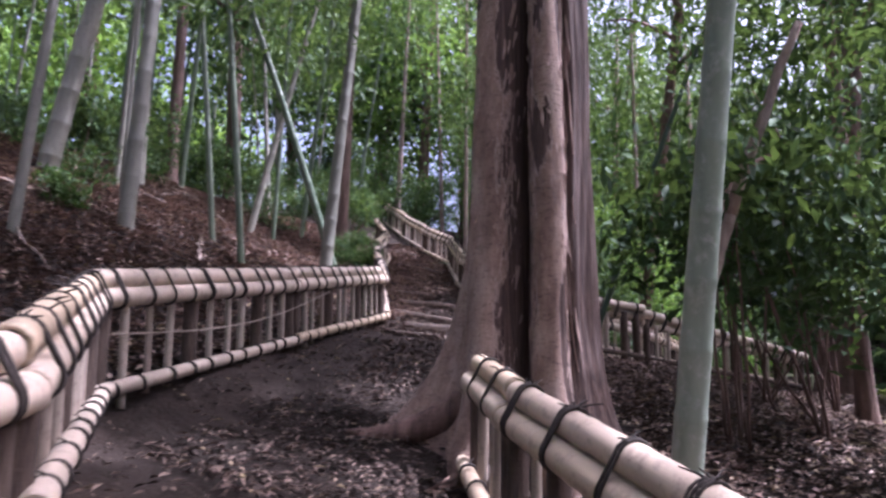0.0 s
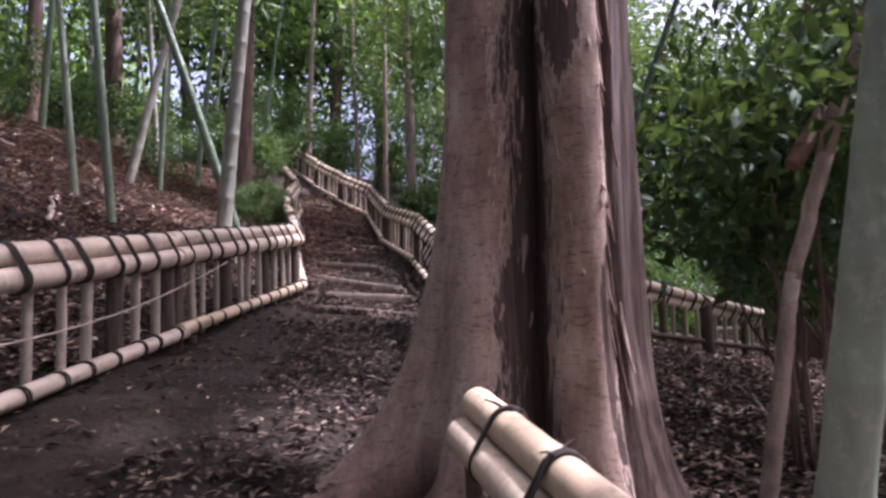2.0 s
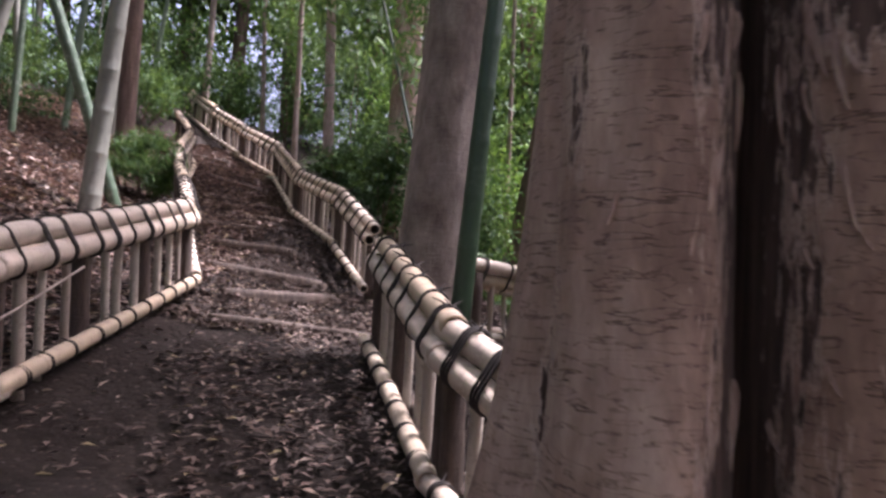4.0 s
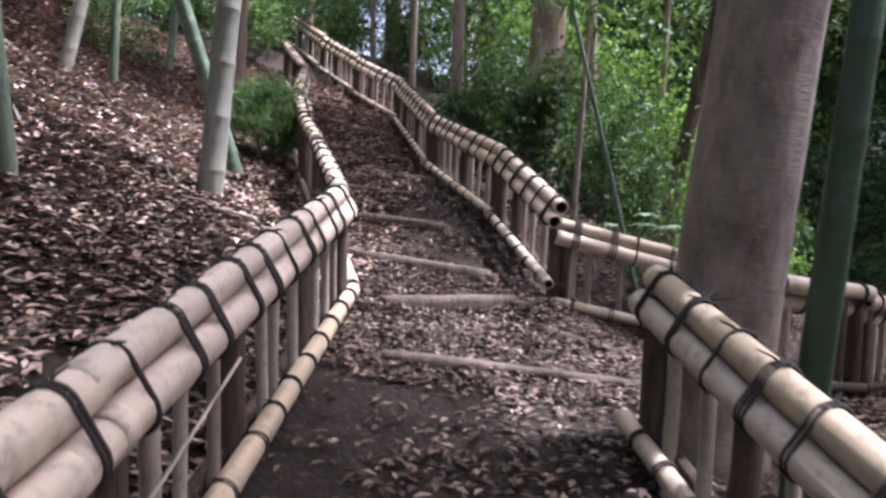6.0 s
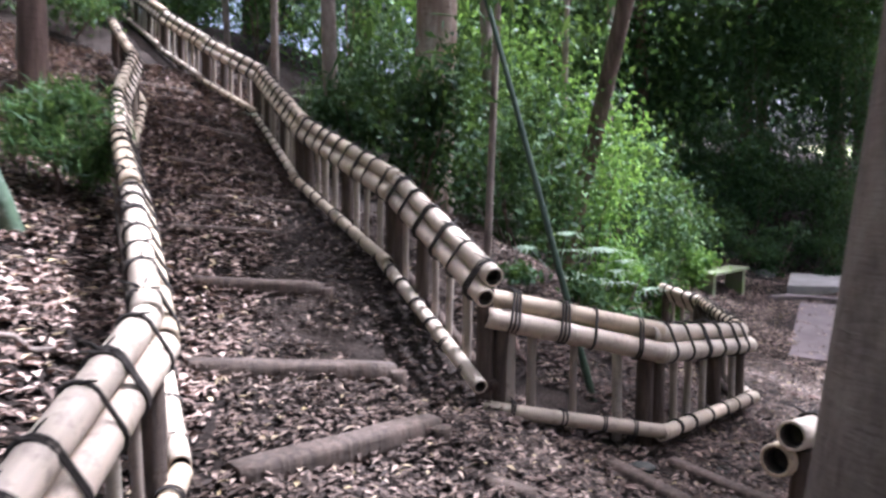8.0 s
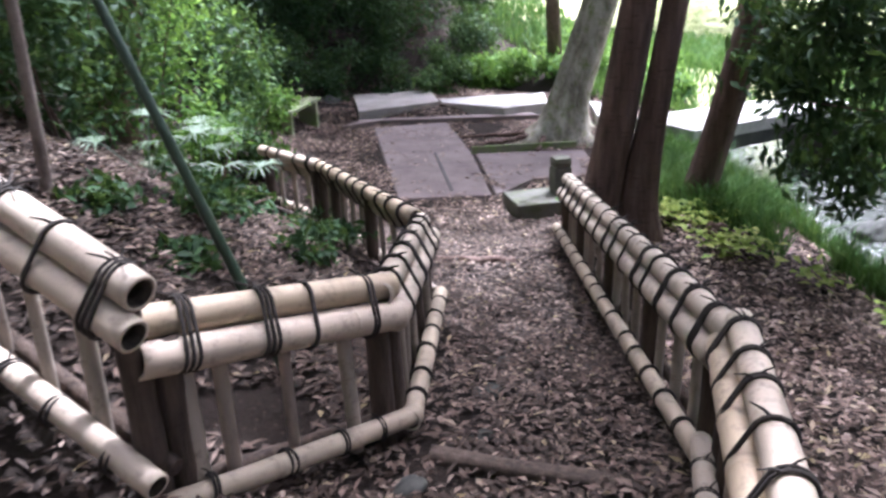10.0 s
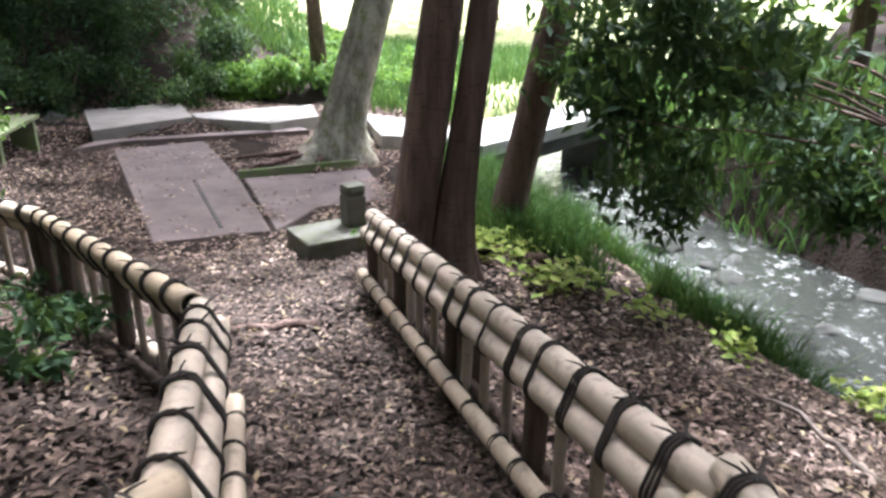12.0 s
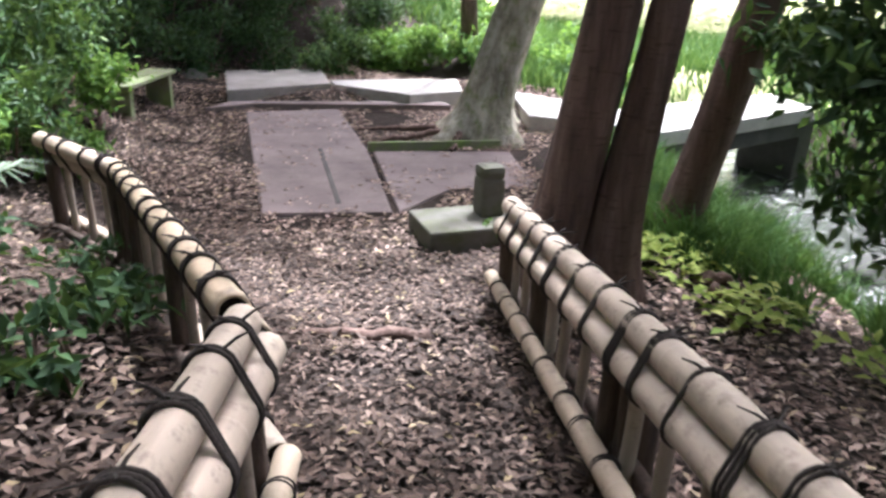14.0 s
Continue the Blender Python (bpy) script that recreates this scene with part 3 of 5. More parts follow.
def fence(key, side, label, posts_dark=0.95, gap=0.26, density=0.27):
    nodes = [np.array(n) for n in FENCES[key]]
    x0, y0, g0 = nodes[0][:3]
    base = thing("bamboo_fence", x0, y0, g0, label, "fence", "bamboo fences along the path")
    o = Vector((x0, y0, g0))
    r = random.Random(hash_of(key))
    run = 0.0
    for a, b in zip(nodes, nodes[1:]):
        flat = math.hypot(b[0] - a[0], b[1] - a[1])
        d = Vector(((b[0] - a[0]) / flat, (b[1] - a[1]) / flat, 0))
        nrm = Vector((d.y, -d.x, 0)) * side
        A, B = Vector((a[0], a[1], a[3])), Vector((b[0], b[1], b[3]))
        AL, BL = Vector((a[0], a[1], a[4])), Vector((b[0], b[1], b[4]))

        def rail(name, p, q, radius, lab=""):
            w = (q - p)
            L = w.length
            w.normalize()
            y = w.cross(nrm)
            if y.z < 0:
                y = -y
            m = Matrix((nrm, y, w)).transposed().to_4x4()
            if m.determinant() < 0:
                m = Matrix((-nrm, y, w)).transposed().to_4x4()
            m.translation = p - o
            me = culm_mesh(name, L, radius * r.uniform(0.95, 1.06), M_RAIL, r.uniform(0.27, 0.36), r.uniform(-0.008, 0.008), r.uniform(0.05, 0.25))
            return attach(name, me, base, lab, m), m

        off = lambda p, c: p + nrm * c[0] + Vector((0, 0, c[1]))  # noqa: E731
        e = d * 0.03
        rail("front_rail", off(A, FRONT) - e, off(B, FRONT) + e, R_TOP)
        top = rail("top_rail", off(A, BACK) - e * r.uniform(0.2, 2.5), off(B, BACK) + e * r.uniform(0.2, 2.5), R_TOP)
        low = Vector((0, 0, 0)) + nrm * 0.075
        under = rail("lower_rail", AL + low - e * 2, BL + low + e * 2, R_LOW)
        dark = tube_mesh("kick_rail", [tuple(AL - o - Vector((0, 0, 0.03)) - nrm * 0.045), tuple(BL - o - Vector((0, 0, 0.03)) - nrm * 0.045)], 0.032, M_POST, 8)
        attach("kick_rail", dark, base, "dark weathered lower rail")
        # posts and stakes
        n = max(2, round(flat / gap))
        every = max(2, round(posts_dark / gap))
        for i in range(n + 1):
            u = i / n
            p = A.lerp(B, u)
            g = a[2] + (b[2] - a[2]) * u
            lowz = a[4] + (b[4] - a[4]) * u
            thick = i % every == 0 or i == n
            j = Vector((r.uniform(-0.02, 0.02), r.uniform(-0.02, 0.02), 0))
            if thick:
                s = d * (0.06 if i == 0 else -0.06 if i == n else 0)
                foot = Vector((p.x, p.y, min(g, gz1(p.x, p.y)) - 0.25)) + s
                head = p + s + Vector((0, 0, -0.015)) - nrm * 0.012
                h = (head - foot).length
                z = np.linspace(0, h, 7)
                me = tube_mesh("post", np.stack([0 * z, 0 * z, z], 1), 0.05 * np.array([1.08, 1.03, 1.0, 1.02, 0.98, 1.0, 0.94]), M_POST, 12,
                               lambda an, t, ph=r.uniform(0, 6): 1 + 0.05 * np.sin(3 * an + ph) + 0.03 * np.sin(7 * an + 5 * t))
                m, _ = between(foot, head + j)
                m.translation = foot - o
                attach("post", me, base, "", m)
            else:
                foot = Vector((p.x, p.y, lowz - r.uniform(0.05, 0.16))) + nrm * 0.01 + j
                head = p + Vector((0, 0, -0.05)) + j * 0.4
                h = (head - foot).length
                me = culm_mesh("stake", h, r.uniform(0.021, 0.03), M_BALUSTER, 0.26, r.uniform(-0.01, 0.01), r.uniform(0.05, 0.2), 9, False)
                m, _ = between(foot, head)
                m.translation = foot - o
                attach("stake", me, base, "", m)
        # rope ties
        for p, q, meshes, name, lift in ((A, B, TIES, "rope_tie", top), (AL + low, BL + low, LOW_TIES, "lower_tie", under)):
            w = q - p
            L = w.length
            w.normalize()
            y = w.cross(nrm)
            if y.z < 0:
                y = -y
            zz = nrm.cross(y)
            k = max(2, round(L / density))
            for i in range(k):
                u = (i + 0.5 + r.uniform(-0.16, 0.16)) / k
                m = Matrix((nrm, y, zz)).transposed().to_4x4()
                m.translation = p.lerp(q, u) - o
                attach(name, meshes[r.randrange(len(meshes))], lift[0], "", lift[1].inverted() @ m)
    return base


def hash_of(s):
    return sum((i + 1) * ord(c) for i, c in enumerate(s))


fence("west", 1, "low fence of split tan bamboo rails bound with black rope")
fence("west_upper", 1, "bamboo rail fence climbing beside log steps")
fence("upper", -1, "winding bamboo rail fence climbing the slope")
MIDDLE_FENCE = fence("middle", 1, "short bamboo fence with pale rails and dark posts")
fence("middle_lower", 1, "bamboo fence bending down towards the concrete slabs")
STREAM_FENCE = fence("stream", -1, "straight yellowed bamboo fence above the stream bank")
fence("stream_upper", -1, "short bamboo fence bound with thick black rope")
fence("corner", -1, "bamboo fence ending at a smooth tree trunk")
fence("lower", -1, "bamboo fence ending at a fluted red trunk", density=0.42)


def lone_post(base, x, y, head, r, material, label):
    """A thick upright under the top rails."""
    foot = gz1(x, y) - 0.25
    z = np.linspace(0, head - foot, 9)
    me = tube_mesh("post", np.stack([0 * z, 0 * z, z], 1), r * np.array([1.12, 1.06, 1.0, 1.02, 0.98, 1.01, 0.99, 1.0, 0.96]), material, 16, lambda an, t: 1 + 0.05 * np.sin(3 * an + x) + 0.03 * np.sin(7 * an + 5 * t))
    attach("post", me, base, label, Matrix.Translation(Vector((x, y, foot)) - base.location))


lone_post(STREAM_FENCE, 3.58, 10.56, 1.60, 0.078, M_POST, "thick dark bark-covered post")
lone_post(MIDDLE_FENCE, 0.40, 9.99, 2.23, 0.05, M_BALUSTER, "pale weathered post")


# ---------------------------------------------------------------- trees
def trunk_noise(x, h, seed):
    return noise.noise((math.cos(x) * 1.5, math.sin(x) * 1.5, h * 0.6 + seed * 9)) * 0.10 + noise.noise((math.cos(x) * 5, math.sin(x) * 5, h * 1.1 + seed)) * 0.05


def trunk_mesh(name, base, height, r0, r1, lean, material, sides=40, rings=70, shape=None, flare=0.6, flare_h=0.3, seed=1, bow=0.0):
    """A trunk from 0.3 m below the ground; shape(angle, height) scales the radius."""
    z = np.concatenate([np.linspace(-0.3, 3.5, int(rings * 0.65)), np.linspace(3.7, height, int(rings * 0.35))]) if height > 5 else np.linspace(-0.3, height, rings)
    t = np.clip(z / height, 0, 1)
    r = r0 + (r1 - r0) * t + flare * r0 * np.exp(-np.clip(z, 0, None) / flare_h)
    a = np.linspace(0, 2 * np.pi, sides, endpoint=False)
    A, Z = np.meshgrid(a, z)
    k = np.ones_like(A)
    if shape is not None:
        k = shape(A, Z)
    nz = np.array([[trunk_noise(x, h, seed) for x in a] for h in z])
    k = k + nz
    R = r[:, None] * k
    X = R * np.cos(A) + (lean[0] * Z + bow * np.sin(Z * 0.9))
    Y = R * np.sin(A) + lean[1] * Z
    V = np.stack([X, Y, Z], -1).reshape(-1, 3)
    n = len(z)
    i, j = np.meshgrid(np.arange(n - 1), np.arange(sides), indexing="ij")
    jn = (j + 1) % sides
    q = np.stack([i * sides + j, i * sides + jn, (i + 1) * sides + jn, (i + 1) * sides + j], -1).reshape(-1, 4)
    return mesh_np(name, V, q, material, True)


def crown_mesh(name, n, centre, size, L, W, material, lumps=14):
    v, t = leaves(ball_points(n, centre, size, 0.3, lumps), L, W, 0.35, 0.25)
    return mesh_np(name, v, t, material)


def limb_mesh(name, a, b, r0, r1, material, sag=0.2, sides=8):
    a, b = np.array(a, float), np.array(b, float)
    u = np.linspace(0, 1, 8)[:, None]
    P = a + (b - a) * u + np.array([0, 0, sag]) * np.sin(np.pi * u)
    P[1:-1] += rng.normal(0, 0.02 * np.linalg.norm(b - a) * 0.3, (6, 3))
    return tube_mesh(name, P, np.linspace(r0, r1, 8), material, sides)


def gauss(a, c, w):
    d = (a - c + np.pi) % (2 * np.pi) - np.pi
    return np.exp(-(d / w) ** 2)


def big_red_tree():
    x, y = 1.38, 3.97
    z = gz1(x, y) - 0.02
    tr = thing("fluted_tree", x, y, z, "large reddish-brown tree with deeply fluted, peeling trunk", "tree")
    g = radians(-97)

    def turn(A):
        return (np.asarray(A) - g + np.pi) % (2 * np.pi) - np.pi

    def peel(A, Z):
        """How far inside the two smooth ribs: positive on them, negative in the groove and on the far flank."""
        d = turn(A)
        rib = np.maximum(np.minimum(d + 2.3, -0.27 - d), np.minimum(d - 0.19, 0.76 - d))
        flat = np.array([noise.noise((p * 4, q * 1.7, 8.0)) for p, q in zip(np.ravel(d + 0 * Z), np.ravel(Z + 0 * d))]).reshape(np.shape(d + Z))
        return np.minimum(rib, 0.22) - 0.55 * np.clip(flat + 0.16 * np.clip(Z - 0.8, 0, 3.0) - 0.22, 0, 1)

    def shape(A, Z):
        k = 1 + 0.10 * gauss(A, g - 0.64, 0.42) + 0.10 * gauss(A, g + 0.50, 0.32) + 0.07 * gauss(A, g + 1.35, 0.4) - 0.75 * gauss(A, g - 0.02, 0.235)
        k -= 0.09 * gauss(A, g - 1.16, 0.08) + 0.16 * gauss(A, g + 0.84, 0.08)
        k += 0.04 * np.sin(5 * A + 0.6 * Z)
        root = np.exp(-np.clip(Z, 0, None) / 0.34)
        k += root * (0.5 * gauss(A, g - 1.35, 0.3) + 0.25 * gauss(A, g + 1.5, 0.35) + 0.2 * gauss(A, g - 0.4, 0.25) + 0.3 * gauss(A, 1.5, 0.5))
        k += 1.1 * np.exp(-np.clip(Z, 0, None) / 0.66) * gauss(A, g - 1.42, 0.36)
        return k

    me = trunk_mesh("trunk", 0, 11, 0.40, 0.26, (0.005, 0.01), M_BARK_FLUTED, 220, 190, lambda A, Z: shape(A, Z) + np.where(peel(A, Z) > 0, 0.024, 0.012 * np.sin(38 * A + 3 * np.sin(2 * Z))), 0.30, 0.45, 3)
    co = np.zeros(len(me.vertices) * 3, np.float32)
    me.vertices.foreach_get("co", co)
    co = co.reshape(-1, 3)
    field = me.attributes.new("peel", "FLOAT", "POINT")
    field.data.foreach_set("value", peel(np.arctan2(co[:, 1] - 0.01 * co[:, 2], co[:, 0] - 0.005 * co[:, 2]), co[:, 2].astype(float)).astype(np.float32))
    attach("trunk", me, tr)
    rr = random.Random(5)
    for i in range(280):
        an = g + rr.choice([rr.gauss(-0.28, 0.06), rr.gauss(0.21, 0.05), rr.gauss(0.76, 0.05), rr.uniform(0.74, 0.95), rr.uniform(-1.1, 0.74)])
        h = 3.5 - 2.7 * rr.random() ** 1.4
        ln = rr.uniform(0.04, 0.17) * (3.0 if an > g + 0.74 else 1)
        w = rr.uniform(0.004, 0.017)
        zz = np.linspace(h, h - ln, 6)
        peel = np.array([0.0, 0.003, 0.006, 0.011, 0.018, 0.03]) * rr.uniform(0.4, 1.3)
        wid = w * np.array([0.5, 1.1, 0.95, 0.8, 0.5, 0.1])
        side = np.array([-math.sin(an), math.cos(an), 0])
        out = np.array([math.cos(an), math.sin(an), 0])
        V = []
        for zk, pk, wk in zip(zz, peel, wid):
            r0 = (0.395 - 0.0123 * zk + 0.30 * 0.395 * math.exp(-zk / 0.45)) * float(shape(np.array(an), np.array(zk)) + trunk_noise(an, zk, 3))
            c = out * (r0 + pk) + np.array([0.005 * zk, 0.01 * zk, zk])
            V += [c - side * wk, c + out * 0.005, c + side * wk, c - out * 0.008]
        q = [[k * 4 + s, k * 4 + (s + 1) % 4, k * 4 + 4 + (s + 1) % 4, k * 4 + 4 + s] for k in range(5) for s in range(4)]
        attach("bark_strip", mesh_np("bark_strip", np.array(V), q, M_STRIP), tr, "loose strip of peeling bark" if i == 0 else "")
    for (ax, ay, ah), (bx, by), r0, lift in (((-0.28, -0.18, 0.36), (-1.15, -0.38), 0.14, 0.02), ((-0.33, 0.14, 0.3), (-0.98, 0.69), 0.12, 0.0), ((0.32, -0.11, 0.3), (0.87, -0.41), 0.1, 0.0), ((-0.13, -0.26, 0.22), (-0.51, -0.81), 0.10, 0.0)):
        ax, ay, bx, by = ax + x, ay + y, bx + x, by + y
        u = np.linspace(0, 1, 10)
        px, py = ax + (bx - ax) * u, ay + (by - ay) * u + 0.05 * np.sin(3 * u)
        pz = gz(px, py) + ah * (1 - u) ** 2.2 - 0.05 * u + lift
        P = np.stack([px - x, py - y, pz - z], 1)
        attach("root", tube_mesh("root", P, r0 * (1 - 0.75 * u) + 0.01, M_BARK_RED, 10), tr)
    for i, (dx, dy, h) in enumerate(((2.4, -0.6, 8.2), (-2.0, 1.5, 7.8), (0.6, 2.4, 8.8))):
        attach("limb", limb_mesh("limb", (0.05, 0.1, 6.8), (dx, dy, h), 0.13, 0.04, M_BARK_RED), tr)
    attach("crown", crown_mesh("crown", 2600, (0, 0.5, 9.6), (4.2, 4.2, 2.2), 0.34, 0.16, M_LEAF_DARK), tr)


big_red_tree()


def plain_tree(name, x, y, r0, r1, h, lean, material, label, crown=(3.6, 3.6, 1.8), n=3600, leaf=M_LEAF, flare=0.5, flare_h=0.25, sides=32, rings=50, seed=1, shape=None, L=0.34, lumps=12, crown_h=None, z=None):
    z = gz1(x, y) - 0.03 if z is None else z
    tr = thing(name, x, y, z, label, "tree")
    attach("trunk", trunk_mesh("trunk", 0, h, r0, r1, lean, material, sides, rings, shape, flare, flare_h, seed), tr)
    top = np.array([lean[0] * h, lean[1] * h, h])
    for k in range(3):
        a = seed * 1.7 + k * 2.1
        attach("limb", limb_mesh("limb", top * (0.72 + 0.07 * k), top * 0.9 + np.array([math.cos(a) * crown[0] * 0.6, math.sin(a) * crown[1] * 0.6, 0.6]), r1 * 0.7, r1 * 0.2, material), tr)
    if n:
        c = top + np.array([0, 0, 0.3]) if crown_h is None else np.array([lean[0] * crown_h, lean[1] * crown_h, crown_h])
        attach("crown", crown_mesh("crown", n, c, crown, L, L * 0.45, leaf, lumps), tr)
    return tr


plain_tree("smooth_tree", 0.76, 7.36, 0.232, 0.17, 9, (0.088, -0.03), M_BARK_GREY, "smooth grey-brown tree standing behind the bamboo fence", n=4200, flare=0.35, seed=2, leaf=M_LEAF_DARK)
plain_tree("peeling_tree", 0.36, 15.3, 0.27, 0.2, 10, (0.02, 0.0), M_BARK_EUC, "straight tree with pale peeling upper bark", flare=0.2, seed=4)


def two_lobes(A, Z):
    return 1 + 0.16 * np.cos(2 * (A - 0.6)) - 0.22 * gauss(A, radians(215), 0.22) + 0.5 * np.exp(-np.clip(Z, 0, None) / 0.4) * np.maximum(0, np.cos(3 * (A + 0.4)))


plain_tree("twin_tree", 5.13, 12.03, 0.20, 0.14, 9, (0.08, -0.12), M_BARK_DARK, "dark brown fluted tree rising beside the fence", flare=0.3, seed=6, n=2400, crown=(2.4, 3.2, 1.8), shape=two_lobes, leaf=M_LEAF_DARK)
plain_tree("slender_tree", 5.31, 11.76, 0.12, 0.08, 8, (0.07, -0.11), M_BARK_DARK, "slim dark trunk grown against a larger tree", flare=1.1, flare_h=0.45, seed=7, n=400, leaf=M_LEAF_DARK,
           shape=lambda A, Z: 1 + 0.5 * np.exp(-np.clip(Z, 0, None) / 0.35) * gauss(A, radians(-60), 0.6))
plain_tree("leaning_tree", 6.66, 11.93, 0.165, 0.12, 9, (0.125, -0.175), M_BARK_DARK, "dark leaning trunk at the top of the stream bank", flare=0.4, seed=8, n=150, leaf=M_LEAF_DARK)


def roots8(A, Z):
    return 1 + 0.75 * np.exp(-np.clip(Z, 0, None) / 0.28) * np.maximum(0, np.cos(4 * A + 0.5)) + 0.1 * np.cos(3 * A)


plain_tree("pale_leaning_tree", 8.81, 15.68, 0.30, 0.2, 9, (0.17, -0.24), M_BARK_PALE, "pale mottled leaning tree with mossy spreading roots", flare=0.7, flare_h=0.35, seed=9, shape=roots8, n=1700, z=0.70, leaf=M_LEAF_LIGHT)


# ---------------------------------------------------------------- living bamboo and thin stems
def stem(name, x, y, r, h, lean, material, label, category="bamboo", group="", nodes=0.32, leafy=True, arch=0.02, z=None, leaf=M_LEAF):
    z = gz1(x, y) if z is None else z
    ob = thing(name, x, y, z, label, category, group)
    zz = np.linspace(-0.15, h, 60)
    for p in np.arange(0.2, h, nodes):
        zz = np.concatenate([zz, [p - 0.015, p, p + 0.015]])
    zz = np.sort(zz)
    rr = r * (1 - 0.55 * np.clip(zz / h, 0, 1))
    if nodes < 5:
        ph = (zz - 0.2 + nodes / 2) % nodes - nodes / 2
        rr = rr * (1 + 0.055 * np.exp(-(ph / 0.016) ** 2))
    P = np.stack([lean[0] * zz + arch * lean[0] * zz ** 2, lean[1] * zz + arch * lean[1] * zz ** 2, zz], 1)
    attach("culm" if nodes < 5 else "stem", tube_mesh("culm", P, rr, material, 12), ob)
    if leafy:
        top = P[-1]
        c = np.concatenate([ball_points(700, top + np.array([0, 0, -1.0]), (1.5, 1.5, 1.8), 0.2, 10)] + [ball_points(110, P[int(len(P) * f)], (0.9, 0.9, 0.6), 0.2, 5) for f in (0.45, 0.55, 0.65, 0.75)])
        v, t = leaves(c, 0.24, 0.045, 0.3, 0.5)
        attach("foliage", mesh_np("foliage", v, t, leaf), ob)
    return ob


stem("bamboo", 2.23, 3.40, 0.088, 9, (0.104, -0.165), M_GREEN_GREY, "thick grey-green living bamboo culm", nodes=0.36, arch=0.0)
stem("bamboo", 0.97, 6.82, 0.064, 8, (0.073, 0.011), M_LIVE_DARK, "dark green bamboo beside a smooth trunk", leaf=M_LEAF_DARK)
stem("bamboo", 1.60, 7.14, 0.035, 6, (0.352, 0.003), M_LIVE_DARK, "thin dark green leaning bamboo")
stem("bamboo", 1.10, 10.58, 0.026, 6, (-0.22, 0.30), M_LIVE_DARK, "thin green bamboo leaning over the fence", arch=0.01)
stem("sapling", 0.63, 12.32, 0.035, 7, (0.03, 0.01), M_BARK_GREY, "slim yellowish sapling stem in undergrowth", "tree", nodes=9)
stem("bamboo", -2.36, 9.52, 0.098, 9, (0.068, 0.029), M_PALE, "pale grey bamboo culm on the bank", nodes=0.4)
stem("bamboo", -2.60, 10.75, 0.072, 9, (-0.298, -0.109), M_LIVE, "green bamboo leaning sharply to one side", nodes=0.38)
stem("bamboo", -4.69, 13.88, 0.055, 9, (0.08, 0.036), M_LIVE, "green bamboo culm on the bank")
stem("bamboo", -3.72, 6.65, 0.10, 9, (0.029, 0.023), M_PALE, "thick pale grey-green bamboo culm", nodes=0.45)
stem("bamboo", -5.74, 7.59, 0.15, 10, (0.112, 0.10), M_PALE, "thick pale leaning culm high on the bank", nodes=0.5)
stem("bamboo", -3.68, 8.55, 0.045, 8, (-0.081, -0.05), M_LIVE, "thin green bamboo culm")
stem("bamboo", -2.92, 8.02, 0.048, 8, (-0.08, -0.045), M_LIVE, "thin yellow-green bamboo culm")
stem("bamboo", -4.40, 11.0, 0.065, 8, (0.183, 0.10), M_PALE, "pale dead culm leaning across others")
stem("bamboo", -6.0, 9.96, 0.115, 9, (-0.005, -0.004), M_PALE, "thick grey culm standing behind another", nodes=0.5)
stem("tree_stem", -3.87, 14.10, 0.15, 9, (0.02, 0.0), M_BARK_DARK, "dark upright trunk above the path", "tree", nodes=9)

_r = random.Random(11)
_spots = 0
while _spots < 46:
    px, py = _r.uniform(-16, -2.6), _r.uniform(2.5, 26)
    if px > -3.2 - 0.22 * max(0, py - 9):
        continue
    pale = _r.random() < 0.45
    stem("bamboo", px, py, _r.uniform(0.03, 0.075), _r.uniform(8, 11), (_r.uniform(-0.1, 0.12), _r.uniform(-0.06, 0.06)), M_PALE if pale else M_LIVE,
         "pale grey bamboo culm in the grove" if pale else "green bamboo culm in the grove", group="bamboo grove", nodes=_r.uniform(0.3, 0.45))
    _spots += 1
for px, py in ((-0.90, 15.72), (1.28, 16.17), (2.48, 17.12), (-1.95, 18.33), (0.57, 18.93), (-3.09, 20.47), (4.04, 19.83), (-5.02, 22.20), (1.90, 21.13)):
    stem("tree_stem", px, py, _r.uniform(0.05, 0.13), 9, (_r.uniform(-0.05, 0.05), _r.uniform(-0.03, 0.03)), M_BARK_GREY, "slim grey trunk in the wood", "tree", group="slim trunks", nodes=9)


def forked_tree():
    x, y = 2.36, 4.3
    z = gz1(x, y)
    t = thing("forked_tree", x, y, z, "pale slim tree that forks into two limbs", "tree")
    h = 1.62 - z
    attach("trunk", limb_mesh("trunk", (-0.06, 0, -0.2), (0.16, 0.0, h), 0.045, 0.036, M_BARK_GREY, 0.0), t)
    attach("limb", limb_mesh("limb", (0.155, 0.0, h - 0.03), (0.34, 0.0, h + 0.56), 0.035, 0.04, M_BARK_GREY, 0.0), t)
    attach("limb", limb_mesh("limb", (0.335, 0.0, h + 0.54), (0.86, 0.02, h + 1.9), 0.042, 0.03, M_BARK_GREY, 0.06), t)
    attach("limb", limb_mesh("limb", (0.20, 0.02, h + 0.5), (0.70, 0.3, h + 1.05), 0.042, 0.022, M_BARK_RED, 0.08), t)
    attach("crown", crown_mesh("crown", 1500, (0.9, 0.8, h + 2.4), (1.5, 1.5, 0.8), 0.13, 0.05, M_LEAF_DARK), t)


forked_tree()


